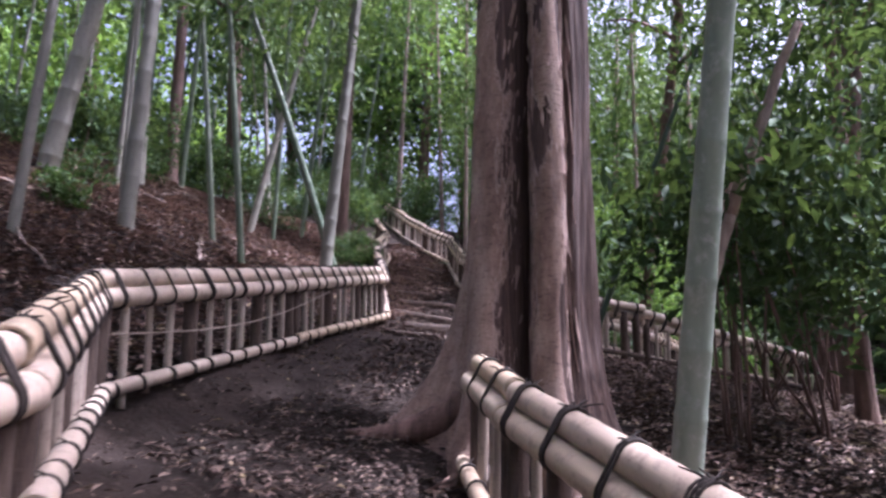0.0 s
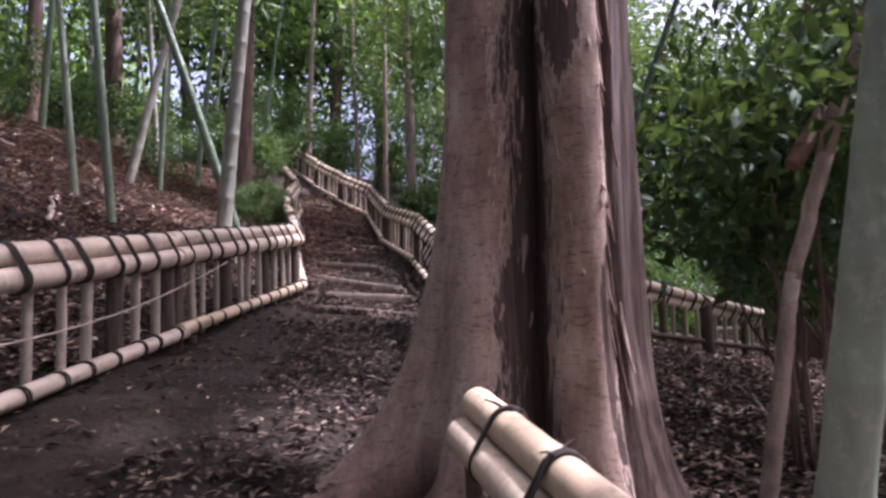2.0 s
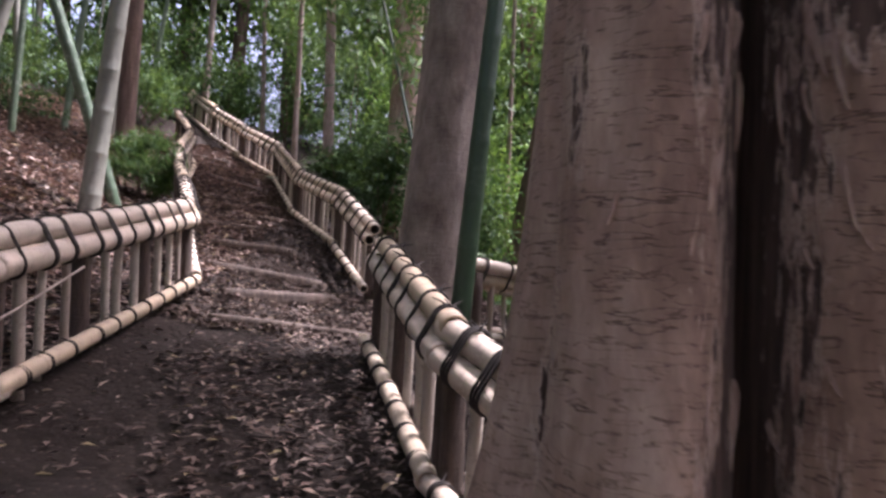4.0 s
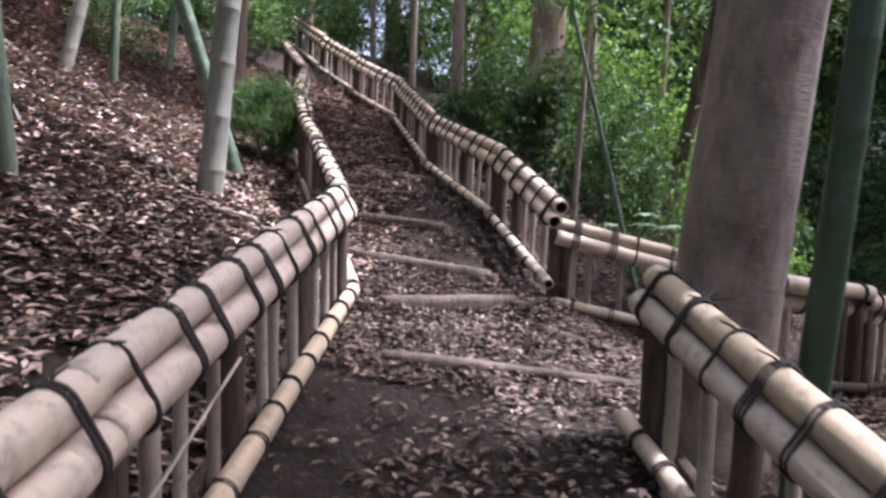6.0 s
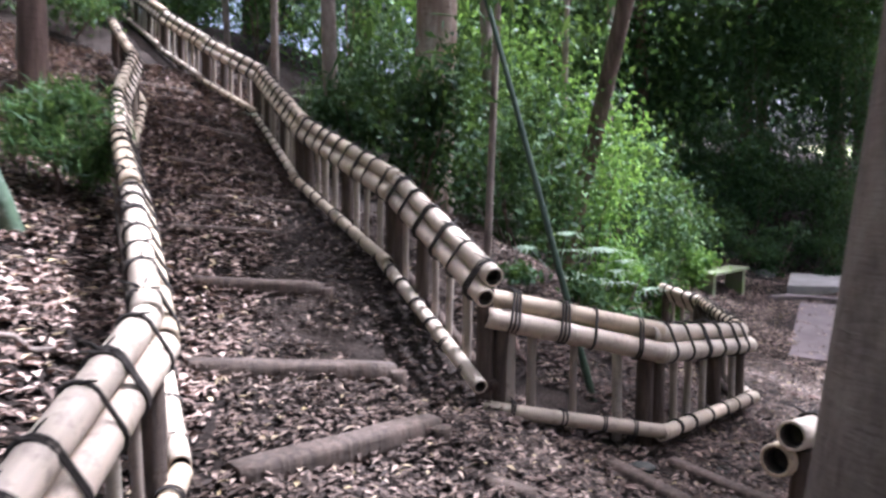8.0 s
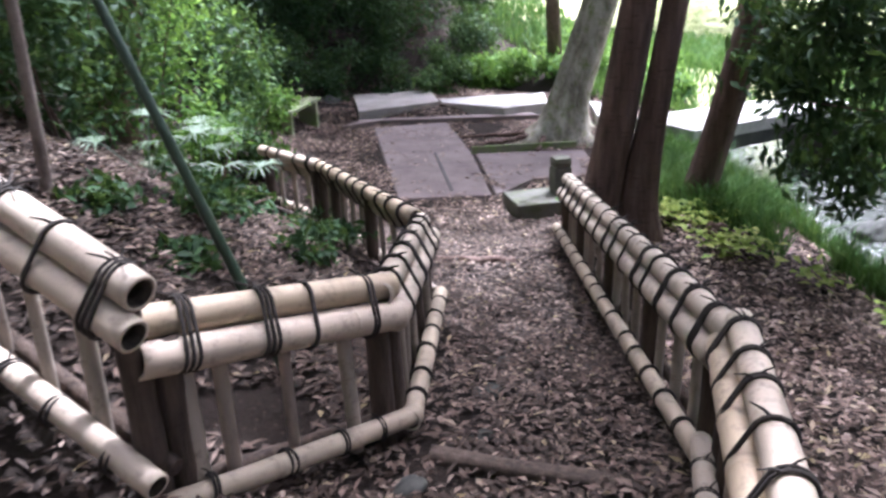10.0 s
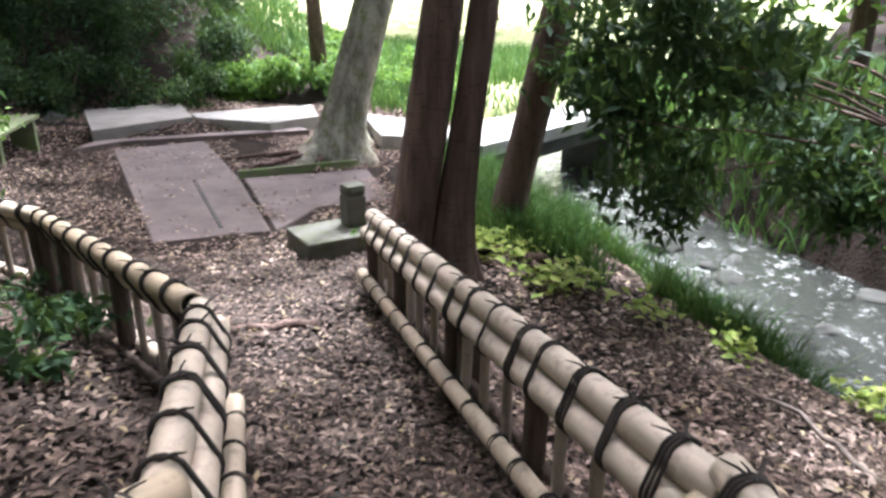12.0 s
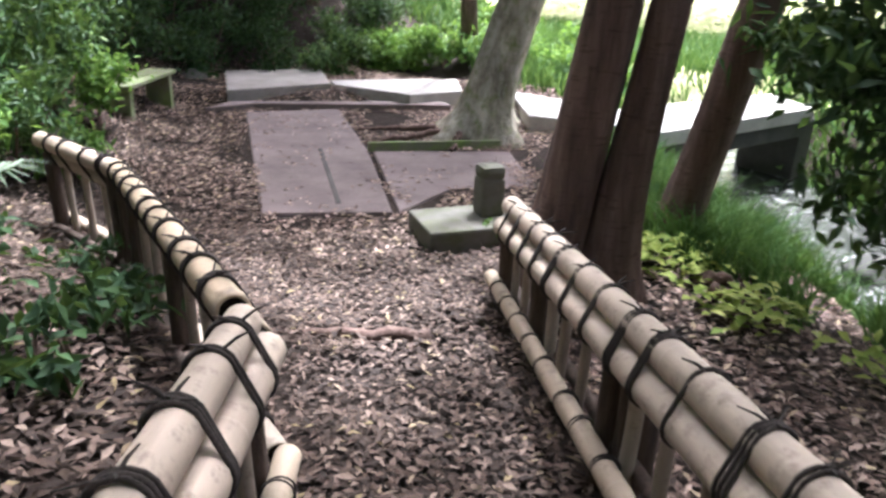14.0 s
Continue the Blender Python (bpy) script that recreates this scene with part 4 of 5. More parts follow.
# ---------------------------------------------------------------- background wood
def back_tree(x, y, h, r, size, n, L, leaf, seed):
    z = gz1(x, y)
    t = thing("forest_tree", x, y, z, "leafy tree in the surrounding wood", "tree", "surrounding wood")
    attach("trunk", trunk_mesh("trunk", 0, h, r, r * 0.55, (_r.uniform(-0.06, 0.06), _r.uniform(-0.06, 0.06)), M_BARK_DARK, 14, 24, None, 0.4, 0.3, seed), t)
    for k in range(3):
        a = seed + k * 2.1
        attach("limb", limb_mesh("limb", (0, 0, h * (0.5 + 0.1 * k)), (math.cos(a) * size[0] * 0.7, math.sin(a) * size[1] * 0.7, h * (0.72 + 0.08 * k)), r * 0.4, r * 0.12, M_BARK_DARK), t)
    attach("crown", crown_mesh("crown", int(n * 1.9), (0, 0, h * 0.62), (size[0] * 1.15, size[1] * 1.15, size[2] * 1.15), L * 1.2, L * 0.62, leaf, 26), t)


_k = 0
for px, py, h, s, n, L, leaf in (
        # north slope above the path
        (-8.70, 17.99, 9, (3.2, 3.2, 3.4), 2400, 0.24, M_LEAF), (-5.02, 25.20, 9, (3.4, 3.4, 3.6), 2400, 0.26, M_LEAF_LIGHT), (-0.80, 23.97, 8, (3.2, 3.2, 3.4), 2600, 0.24, M_LEAF), (-11.52, 28.20, 11, (4.5, 4.5, 4.5), 2200, 0.34, M_LEAF),
        (2.57, 25.54, 9, (3.5, 3, 4), 2400, 0.26, M_LEAF_DARK), (-13.84, 12.05, 9, (3.6, 3.6, 3.4), 2000, 0.28, M_LEAF), (-16.52, 21.20, 11, (4.5, 4.5, 4.5), 2000, 0.36, M_LEAF_LIGHT), (-11.25, 6.91, 9, (3.0, 3.0, 2.6), 1800, 0.24, M_LEAF), (-15.98, 3.14, 10, (4, 4, 4), 1800, 0.3, M_LEAF),
        (-3.6, 26.8, 12, (3.4, 3.2, 4.6), 3600, 0.26, M_LEAF_DARK), (-7.4, 27.2, 12, (3.4, 3.2, 4.6), 3200, 0.26, M_LEAF),
        # bank beyond the slabs, its deep shade put into dark leaf colours
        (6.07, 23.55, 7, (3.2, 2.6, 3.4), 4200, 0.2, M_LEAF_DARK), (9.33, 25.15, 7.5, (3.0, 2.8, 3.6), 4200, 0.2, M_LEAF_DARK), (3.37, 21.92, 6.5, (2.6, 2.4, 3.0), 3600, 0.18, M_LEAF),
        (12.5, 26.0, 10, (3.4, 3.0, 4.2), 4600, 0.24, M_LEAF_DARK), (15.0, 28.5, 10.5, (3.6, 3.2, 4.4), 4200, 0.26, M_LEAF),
        # east, beyond the stream and the meadow
        (20.77, 30.52, 9, (4.5, 4.5, 4.5), 2400, 0.32, M_LEAF_LIGHT), (28.77, 23.52, 10, (5, 5, 5), 2400, 0.36, M_LEAF_LIGHT), (29.30, 14.23, 10, (5, 5, 5), 2400, 0.36, M_LEAF), (14.77, 34.52, 9, (4.5, 4.5, 4.5), 2400, 0.34, M_LEAF),
        (12.53, 5.35, 7.5, (3.2, 3.2, 3.0), 3000, 0.2, M_LEAF), (14.83, 9.54, 8, (3.2, 3.2, 3), 2600, 0.22, M_LEAF_LIGHT), (11.6, -0.4, 8, (3.4, 3.4, 3.6), 2600, 0.22, M_LEAF_DARK), (6.49, -4.14, 8, (3.4, 3.4, 3.4), 2200, 0.22, M_LEAF),
        # behind the start of the walk
        (0.27, -9.39, 9, (4, 4, 4), 1600, 0.3, M_LEAF), (-6.73, -6.79, 9, (4, 4, 4), 1600, 0.3, M_LEAF), (10.52, -11.20, 10, (5, 5, 5), 1600, 0.36, M_LEAF), (-11.73, -0.79, 9, (4, 4, 4), 1600, 0.3, M_LEAF)):
    _k += 1
    back_tree(px, py, h, 0.12 + 0.012 * h, s, n, L, leaf, _k * 1.37)
for _i in range(26):
    _a = _i * 2 * math.pi / 26 + _r.uniform(-0.08, 0.08)
    _d = _r.uniform(34, 60)
    _s = _r.uniform(4.5, 6.5)
    _h = 7.5 if math.cos(_a - 0.55) > 0.75 else 12
    _k += 1
    back_tree(1 + math.cos(_a) * _d, 9 + math.sin(_a) * _d, _h, 0.3, (_s, _s, _h * 0.5), 1500, 0.55, (M_LEAF, M_LEAF_LIGHT)[_i % 2], _k * 1.37)

# trees added, mostly out of view, to keep sun off path and banks
plain_tree("shade_tree", 4.2, 2.4, 0.13, 0.09, 8.5, (0.0, 0.03), M_BARK_DARK, "tall dark-stemmed tree added so its canopy shades the ground", crown=(2.2, 2.4, 1.2), n=700, leaf=M_LEAF, L=0.34, seed=31)
plain_tree("shade_tree", 2.4, 16.6, 0.13, 0.09, 8.5, (0.14, -0.26), M_BARK_DARK, "tall dark-stemmed tree added so its canopy shades the ground", crown=(4.6, 4.2, 1.5), n=1700, leaf=M_LEAF_DARK, L=0.34, seed=37)
plain_tree("shade_tree", 4.35, 7.5, 0.09, 0.06, 6.5, (0.0, 0.04), M_BARK_DARK, "slim dark-stemmed tree added for the shade of its dense crown", crown=(1.7, 1.7, 1.5), n=2200, leaf=M_LEAF_DARK, L=0.22, crown_h=5.4, seed=33)
for px, py, h in ((5.0, -3.5, 8.5), (-4.2, 2.0, 8.0), (-7.4, 13.0, 8.0), (-1.2, -4.5, 8.0)):
    plain_tree("shade_tree", px, py, 0.13, 0.09, h, (_r.uniform(-0.03, 0.03), _r.uniform(-0.03, 0.03)), M_BARK_DARK, "tall dark-stemmed tree added so its canopy shades the ground", crown=(3.8, 3.8, 1.5), n=3800, leaf=M_LEAF, L=0.34, seed=_k + px)


# ---------------------------------------------------------------- shrubs and ground plants
def shrub(x, y, size, n, L, W, leaf, label, name="shrub", lift=0.5, stems=4, up=0.3, lumps=9, z=None, group=""):
    z = gz1(x, y) if z is None else z
    t = thing(name, x, y, z, label, "shrub" if name == "shrub" else name.replace("_", " "), group)
    c = np.array([0, 0, size[2] * lift])
    pts = ball_points(n, c, size, 0.25, lumps)
    pts[:, 2] = np.maximum(pts[:, 2], 0.03)
    v, q = leaves(pts, L, W, up, 0.3)
    attach("foliage", mesh_np("foliage", v, q, leaf), t)
    for k in range(stems):
        e = pts[k * 7 % n]
        attach("branch", limb_mesh("branch", (_r.uniform(-0.08, 0.08), _r.uniform(-0.08, 0.08), -0.08), tuple(e), 0.016, 0.005, M_BARK_DARK, 0.05, 6), t)
    return t


DENSE = "dense dark evergreen shrub with glossy leaves"
for px, py, up, s, n, leaf in (
        (2.75, 4.9, 1.7, (0.8, 0.8, 0.9), 2200, M_LEAF_DARK), (3.5, 5.6, 1.9, (1.0, 0.9, 1.1), 2800, M_LEAF_DARK), (4.3, 4.7, 1.7, (1.0, 0.9, 1.1), 2600, M_LEAF_DARK), (3.3, 7.0, 1.5, (0.9, 0.9, 1.0), 2200, M_LEAF_DARK),
        (5.0, 6.3, 1.9, (1.2, 1.1, 0.9), 1800, M_LEAF), (5.6, 4.6, 2.2, (1.2, 1.1, 1.1), 2200, M_LEAF_DARK), (4.6, 3.2, 1.5, (1.0, 0.9, 1.0), 2200, M_LEAF_DARK), (6.4, 6.6, 2.5, (1.3, 1.2, 0.9), 1900, M_LEAF),
        (5.4, 1.8, 2.1, (1.2, 1.1, 0.9), 1500, M_LEAF), (6.8, 3.4, 2.9, (1.4, 1.3, 1.0), 1900, M_LEAF), (4.2, 8.0, 2.4, (0.8, 0.8, 0.8), 1500, M_LEAF), (4.6, 5.6, 3.3, (1.5, 1.4, 0.9), 1000, M_LEAF_DARK)):
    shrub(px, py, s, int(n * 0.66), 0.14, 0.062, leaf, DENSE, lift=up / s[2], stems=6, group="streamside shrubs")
# leaf copies here follow the light: dark in shade, bright in sun
for px, py, up, s, n, leaf in (
        (1.25, 14.4, 0.9, (0.9, 0.8, 1.1), 1900, M_LEAF_DARK), (0.15, 14.3, 0.9, (0.75, 0.6, 1.0), 1900, M_LEAF_DARK), (-0.55, 14.9, 0.7, (0.7, 0.6, 0.8), 1500, M_LEAF_DARK), (-0.2, 20.6, 1.9, (1.6, 1.1, 2.0), 3200, M_LEAF_DARK), (-1.9, 22.6, 1.9, (1.7, 1.1, 2.1), 3200, M_LEAF_DARK), (2.0, 15.6, 1.3, (1.1, 0.9, 1.5), 2600, M_LEAF), (2.7, 16.6, 1.6, (1.2, 1.0, 1.8), 3600, M_LEAF_LIGHT), (1.0, 16.2, 1.6, (1.1, 1.0, 1.7), 3200, M_LEAF),
        (3.7, 18.4, 1.2, (1.2, 1.0, 1.4), 3000, M_LEAF), (1.7, 18.6, 2.0, (1.5, 1.2, 2.3), 3600, M_LEAF_LIGHT), (-0.5, 16.2, 0.8, (0.9, 0.9, 0.9), 1800, M_LEAF_DARK), (-0.8, 18.6, 1.6, (1.3, 1.2, 1.8), 2800, M_LEAF),
        (0.7, 20.6, 2.4, (1.7, 1.4, 2.7), 3600, M_LEAF_LIGHT), (-2.6, 21.0, 2.0, (1.6, 1.4, 2.2), 3000, M_LEAF), (3.2, 21.5, 2.2, (1.6, 1.4, 2.4), 3200, M_LEAF), (4.4, 19.9, 0.8, (0.9, 0.8, 0.8), 1600, M_LEAF),
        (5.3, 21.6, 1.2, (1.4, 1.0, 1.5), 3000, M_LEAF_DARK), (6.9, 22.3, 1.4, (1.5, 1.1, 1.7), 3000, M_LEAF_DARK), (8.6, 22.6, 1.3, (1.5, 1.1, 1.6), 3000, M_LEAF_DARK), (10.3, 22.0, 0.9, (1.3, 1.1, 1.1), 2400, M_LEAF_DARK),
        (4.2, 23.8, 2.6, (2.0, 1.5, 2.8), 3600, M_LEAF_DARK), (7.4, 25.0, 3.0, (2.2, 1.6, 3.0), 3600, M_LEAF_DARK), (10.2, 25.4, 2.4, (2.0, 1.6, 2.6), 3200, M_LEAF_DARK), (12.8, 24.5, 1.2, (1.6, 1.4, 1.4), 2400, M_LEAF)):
    shrub(px, py, s, n, 0.13, 0.05, leaf, "leafy green undergrowth shrub" if leaf is not M_LEAF_DARK else "green undergrowth shrub with shade put into its dark leaf colour", lift=up / s[2], group="undergrowth")
# dark copies paint the shade on the bank and behind the fence
for px, py, up, s, n, leaf in (
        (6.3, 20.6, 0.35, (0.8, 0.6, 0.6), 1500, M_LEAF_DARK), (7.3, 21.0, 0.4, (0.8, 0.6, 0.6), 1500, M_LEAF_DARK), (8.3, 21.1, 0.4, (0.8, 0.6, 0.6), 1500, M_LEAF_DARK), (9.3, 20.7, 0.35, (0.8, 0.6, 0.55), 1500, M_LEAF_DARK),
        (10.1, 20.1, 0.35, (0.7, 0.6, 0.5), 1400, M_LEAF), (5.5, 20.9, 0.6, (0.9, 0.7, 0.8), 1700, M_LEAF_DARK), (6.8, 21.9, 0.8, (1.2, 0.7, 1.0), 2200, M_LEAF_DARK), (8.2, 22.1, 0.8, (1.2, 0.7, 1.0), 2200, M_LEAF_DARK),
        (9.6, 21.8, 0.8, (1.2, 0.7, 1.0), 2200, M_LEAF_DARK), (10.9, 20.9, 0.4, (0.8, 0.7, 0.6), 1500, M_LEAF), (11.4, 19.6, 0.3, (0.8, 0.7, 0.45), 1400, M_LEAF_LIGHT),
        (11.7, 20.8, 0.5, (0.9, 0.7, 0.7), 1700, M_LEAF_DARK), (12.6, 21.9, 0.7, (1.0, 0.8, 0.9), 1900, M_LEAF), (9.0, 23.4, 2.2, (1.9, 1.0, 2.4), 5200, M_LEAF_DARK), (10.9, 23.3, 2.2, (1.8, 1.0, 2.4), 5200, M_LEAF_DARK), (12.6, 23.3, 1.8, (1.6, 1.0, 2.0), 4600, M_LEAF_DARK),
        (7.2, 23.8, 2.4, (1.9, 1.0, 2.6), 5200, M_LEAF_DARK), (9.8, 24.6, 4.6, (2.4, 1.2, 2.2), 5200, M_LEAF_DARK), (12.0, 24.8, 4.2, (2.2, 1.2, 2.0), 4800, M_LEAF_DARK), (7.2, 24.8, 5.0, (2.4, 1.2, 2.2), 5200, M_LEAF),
        (-5.2, 18.6, 0.5, (1.0, 0.9, 0.7), 1900, M_LEAF), (-6.6, 18.9, 0.6, (1.1, 0.9, 0.8), 1900, M_LEAF_DARK), (-5.6, 20.4, 0.8, (1.2, 0.9, 1.0), 2200, M_LEAF), (-7.6, 20.6, 0.8, (1.3, 1.0, 1.1), 2200, M_LEAF_DARK), (-4.2, 21.2, 1.0, (1.2, 0.9, 1.2), 2200, M_LEAF), (-6.4, 22.4, 1.3, (1.5, 1.0, 1.6), 2600, M_LEAF),
        (4.55, 18.2, 0.7, (0.7, 0.6, 0.7), 1500, M_LEAF), (3.9, 17.2, 0.6, (0.6, 0.6, 0.6), 1300, M_LEAF), (4.0, 16.2, 0.35, (0.35, 0.35, 0.35), 600, M_LEAF_LIGHT), (3.45, 16.2, 0.5, (0.5, 0.5, 0.5), 1000, M_LEAF), (5.1, 19.2, 0.8, (0.7, 0.6, 0.8), 1500, M_LEAF), (4.95, 17.9, 0.55, (0.45, 0.45, 0.5), 900, M_LEAF_LIGHT),
        (2.55, 12.7, 0.12, (0.36, 0.40, 0.10), 170, M_LEAF_DARK), (2.2, 12.1, 0.2, (0.3, 0.3, 0.10), 120, M_LEAF_DARK), (2.95, 13.5, 0.12, (0.30, 0.42, 0.10), 170, M_LEAF_DARK), (1.9, 12.8, 0.12, (0.34, 0.3, 0.10), 130, M_LEAF_DARK), (2.3, 13.7, 0.12, (0.32, 0.32, 0.16), 300, M_LEAF),
        (3.0, 15.6, 0.4, (0.45, 0.45, 0.45), 900, M_LEAF_LIGHT)):
    shrub(px, py, s, n, 0.12, 0.045, leaf, "leafy green plants at the edge of the clearing" if leaf is not M_LEAF_DARK else "low plants with the shade of their spot put into dark leaves", lift=up / s[2], stems=3, group="clearing plants")
for px, py, s in ((11.6, 18.9, 0.55), (12.2, 17.7, 0.6), (12.5, 16.5, 0.5), (11.2, 20.0, 0.5), (13.3, 19.0, 0.6), (13.6, 17.2, 0.5), (11.9, 15.6, 0.4), (13.0, 15.2, 0.5)):
    shrub(px, py, (s * 1.3, s * 1.3, s * 0.8), 1500, 0.15, 0.05, M_LEAF_LIGHT, "bright green bushy plants beyond the landing", lift=0.7, stems=3, group="far bank bushes")
# added trees whose high, unseen crowns block the sun over the slabs
for px, py, h, lean, c, ch in ((11.6, 22.6, 9, (0.03, -0.12), (4.4, 3.8, 1.3), 8.2), (12.3, 18.8, 8.5, (-0.27, -0.16), (3.6, 3.4, 1.2), 8.2)):
    plain_tree("clearing_shade_tree", px, py, 0.15, 0.10, h, lean, M_BARK_DARK, "dark-stemmed tree added to shade the clearing", crown=c, n=4600, leaf=M_LEAF_DARK, L=0.34, crown_h=ch, seed=px)
for px, py, s in ((1.55, 12.5, 0.28), (1.15, 11.7, 0.2), (1.8, 13.3, 0.3), (0.9, 12.3, 0.2), (2.6, 14.4, 0.3)):
    shrub(px, py, (s * 1.3, s * 1.3, s * 0.6), 200, 0.10, 0.05, M_LEAF_DARK, "low dark green ground plant", lift=0.6, stems=2, group="ground plants")
_u = random.Random(23)
_base = [shrub(-6.5 - k, 9 + 3 * k, (1.0, 1.0, 0.9), 1500, 0.15, 0.055, (M_LEAF_DARK, M_LEAF, M_LEAF_DARK)[k], "shady undergrowth on the wooded slope", lift=0.9, stems=3, group="slope undergrowth") for k in range(3)]
_n = 0
while _n < 95:
    _a, _d = _u.uniform(0, 2 * math.pi), _u.uniform(6, 30)
    px, py = -3 + _d * math.cos(_a), 11 + _d * math.sin(_a)
    if px > -4.2 - 0.33 * max(0, py - 10) and not (py > 21 and px < 3) and not (py < -3):
        continue
    _m = Matrix.Translation((px, py, gz1(px, py) - 0.1)) @ Matrix.Rotation(_u.uniform(0, 6.28), 4, "Z") @ Matrix.Scale(_u.uniform(0.6, 1.5), 4)
    _c = copy_thing(_base[_n % 3], Matrix())
    _c.matrix_basis = _m
    _n += 1
shrub(-2.68, 11.75, (0.46, 0.48, 0.36), 2600, 0.15, 0.014, M_LEAF, "feathery green bush hanging over the fence", lift=1.5, up=0.2)
for px, py, s in ((-4.84, 12.75, 0.5), (-4.17, 6.15, 0.3), (-5.67, 8.05, 0.5), (-6.27, 10.50, 0.5), (-5.28, 4.67, 0.4), (-7.69, 7.85, 0.6), (-7.84, 12.63, 0.6), (-6.31, 15.65, 0.6), (-7.61, 5.04, 0.5)):
    shrub(px, py, (s * 1.3, s * 1.3, s), 700, 0.09, 0.035, M_LEAF_DARK if s > 0.4 else M_LEAF, "low leafy plants on the bank", lift=0.7, stems=2, group="bank plants")


shrub(5.55, 19.95, (0.35, 0.3, 0.35), 420, 0.07, 0.05, M_BLOSSOM, "pale blossoming bush behind the bench", lift=2.4, stems=5)


def overhang():
    """The leafy branches that hang over the bank from a tree outside the path."""
    x, y = 7.10, 7.69
    z = gz1(x, y)
    t = thing("overhanging_tree", x, y, z, "bushy dark-leaved tree overhanging the stream bank", "tree")
    attach("trunk", limb_mesh("trunk", (0, 0, -0.3), (-0.2, 0.6, 3.6), 0.07, 0.05, M_BARK_DARK, 0.0), t)
    ends = [(-1.5, 2.7, 2.5), (-1.0, 3.0, 3.1), (-1.9, 2.2, 3.0), (-0.6, 1.6, 2.2), (-1.2, 2.0, 2.9), (0.3, 2.2, 2.6), (-0.3, 1.3, 1.7), (-1.5, 0.9, 2.6), (0.9, 1.5, 2.2), (-0.9, 0.4, 2.0), (0.0, 2.8, 3.2), (-0.75, 2.5, 1.7 - z), (-0.5, 3.5, 2.5 - z)]
    for e in ends:
        attach("branch", limb_mesh("branch", (-0.1, 0.35, 2.2 + 0.2 * e[0]), e, 0.022, 0.006, M_BARK_DARK, 0.15, 6), t)
    pts = np.concatenate([ball_points(620, np.array(e), (0.72, 0.72, 0.5), 0.2, 6) for e in ends] + [ball_points(260, (0.6, 2.2, 3.9), (1.7, 1.8, 0.7), 0.2, 12)])
    v, q = leaves(pts, 0.15, 0.055, 0.3, 0.6)
    attach("foliage", mesh_np("foliage", v, q, M_LEAF_DARK), t)


overhang()


def palm(x, y, n, size, leaf, label, z=None):
    z = gz1(x, y) if z is None else z
    t = thing("palm", x, y, z, label, "palm")
    rr = random.Random(int(abs(x) * 100 + y * 10))
    for k in range(n):
        a = k * 2.4
        el = rr.uniform(0.35, 1.2)
        ln = size * rr.uniform(0.5, 0.9)
        tip = np.array([math.cos(a) * math.cos(el) * ln, math.sin(a) * math.cos(el) * ln, math.sin(el) * ln])
        attach("stalk", limb_mesh("stalk", (0, 0, 0), tuple(tip), 0.007, 0.004, M_LIVE, 0.03, 5), t)
        V, T = [], []
        f = np.array([math.cos(a), math.sin(a), 0.15])
        s = np.array([-math.sin(a), math.cos(a), 0])
        for j in range(15):
            b = (j - 7) / 7 * 1.9
            w = f * math.cos(b) + s * math.sin(b)
            L = size * rr.uniform(0.32, 0.45)
            p = tip + w * L + np.array([0, 0, -0.12 * L])
            side = np.cross(w, (0, 0, 1)) * 0.011
            i = len(V)
            V += [tip - side * 0.5, tip + side * 0.5, tip + w * L * 0.5 + side + np.array([0, 0, 0.02]), tip + w * L * 0.5 - side + np.array([0, 0, 0.02]), p]
            T += [(i, i + 1, i + 2), (i, i + 2, i + 3), (i + 3, i + 2, i + 4)]
        attach("frond", mesh_np("frond", V, T, leaf), t)


palm(2.13, 13.91, 9, 0.75, M_PALM, "small fan palm with shiny pale fronds")
palm(1.48, 13.19, 6, 0.6, M_PALM, "small green fan palm in the undergrowth")
palm(-1.21, 16.23, 8, 0.9, M_PALM, "fan palm beside the upper fence")
palm(-0.04, 17.01, 8, 1.0, M_PALM, "fan palm among the trees")
palm(0.98, 14.84, 7, 0.8, M_PALM, "fan palm behind the fence")


def blades(pts, h, w, lean=0.55):
    n = len(pts)
    a = rng.uniform(0, 2 * np.pi, n)
    b = rng.uniform(0, 2 * np.pi, n)
    H = h * rng.uniform(0.5, 1.25, n)
    d = np.stack([np.cos(a), np.sin(a), 0 * a], -1) * (H * rng.uniform(0.1, lean * 2, n))[:, None]
    s = np.stack([np.cos(b), np.sin(b), 0 * b], -1) * w
    up = np.stack([0 * a, 0 * a, H], -1)
    v = np.stack([pts - s, pts + s, pts + d * 0.35 + up * 0.6 + s * 0.8, pts + d * 0.35 + up * 0.6 - s * 0.8, pts + d + up * 0.95], 1)
    i = np.arange(n)[:, None] * 5
    t = np.concatenate([i + [0, 1, 2], i + [0, 2, 3], i + [3, 2, 4]], 1).reshape(-1, 3)
    return v.reshape(-1, 3), t


def scatter(n, x0, x1, y0, y1, keep):
    x, y = rng.uniform(x0, x1, n), rng.uniform(y0, y1, n)
    k = keep(x, y)
    x, y = x[k], y[k]
    return np.stack([x, y, gz(x, y) + relief(x, y)], -1)


def grass(name, pts, h, w, leaf, label):
    v, t = blades(pts, h, w)
    tagged(new(name, mesh_np(name, v, t, leaf)), label, "grass", kind="stuff")


def patchy(x, y, f=0.9, cut=0.0, o=0.0):
    return np.array([noise.noise((a * f + o, b * f, 2.0)) for a, b in zip(x, y)]) > cut


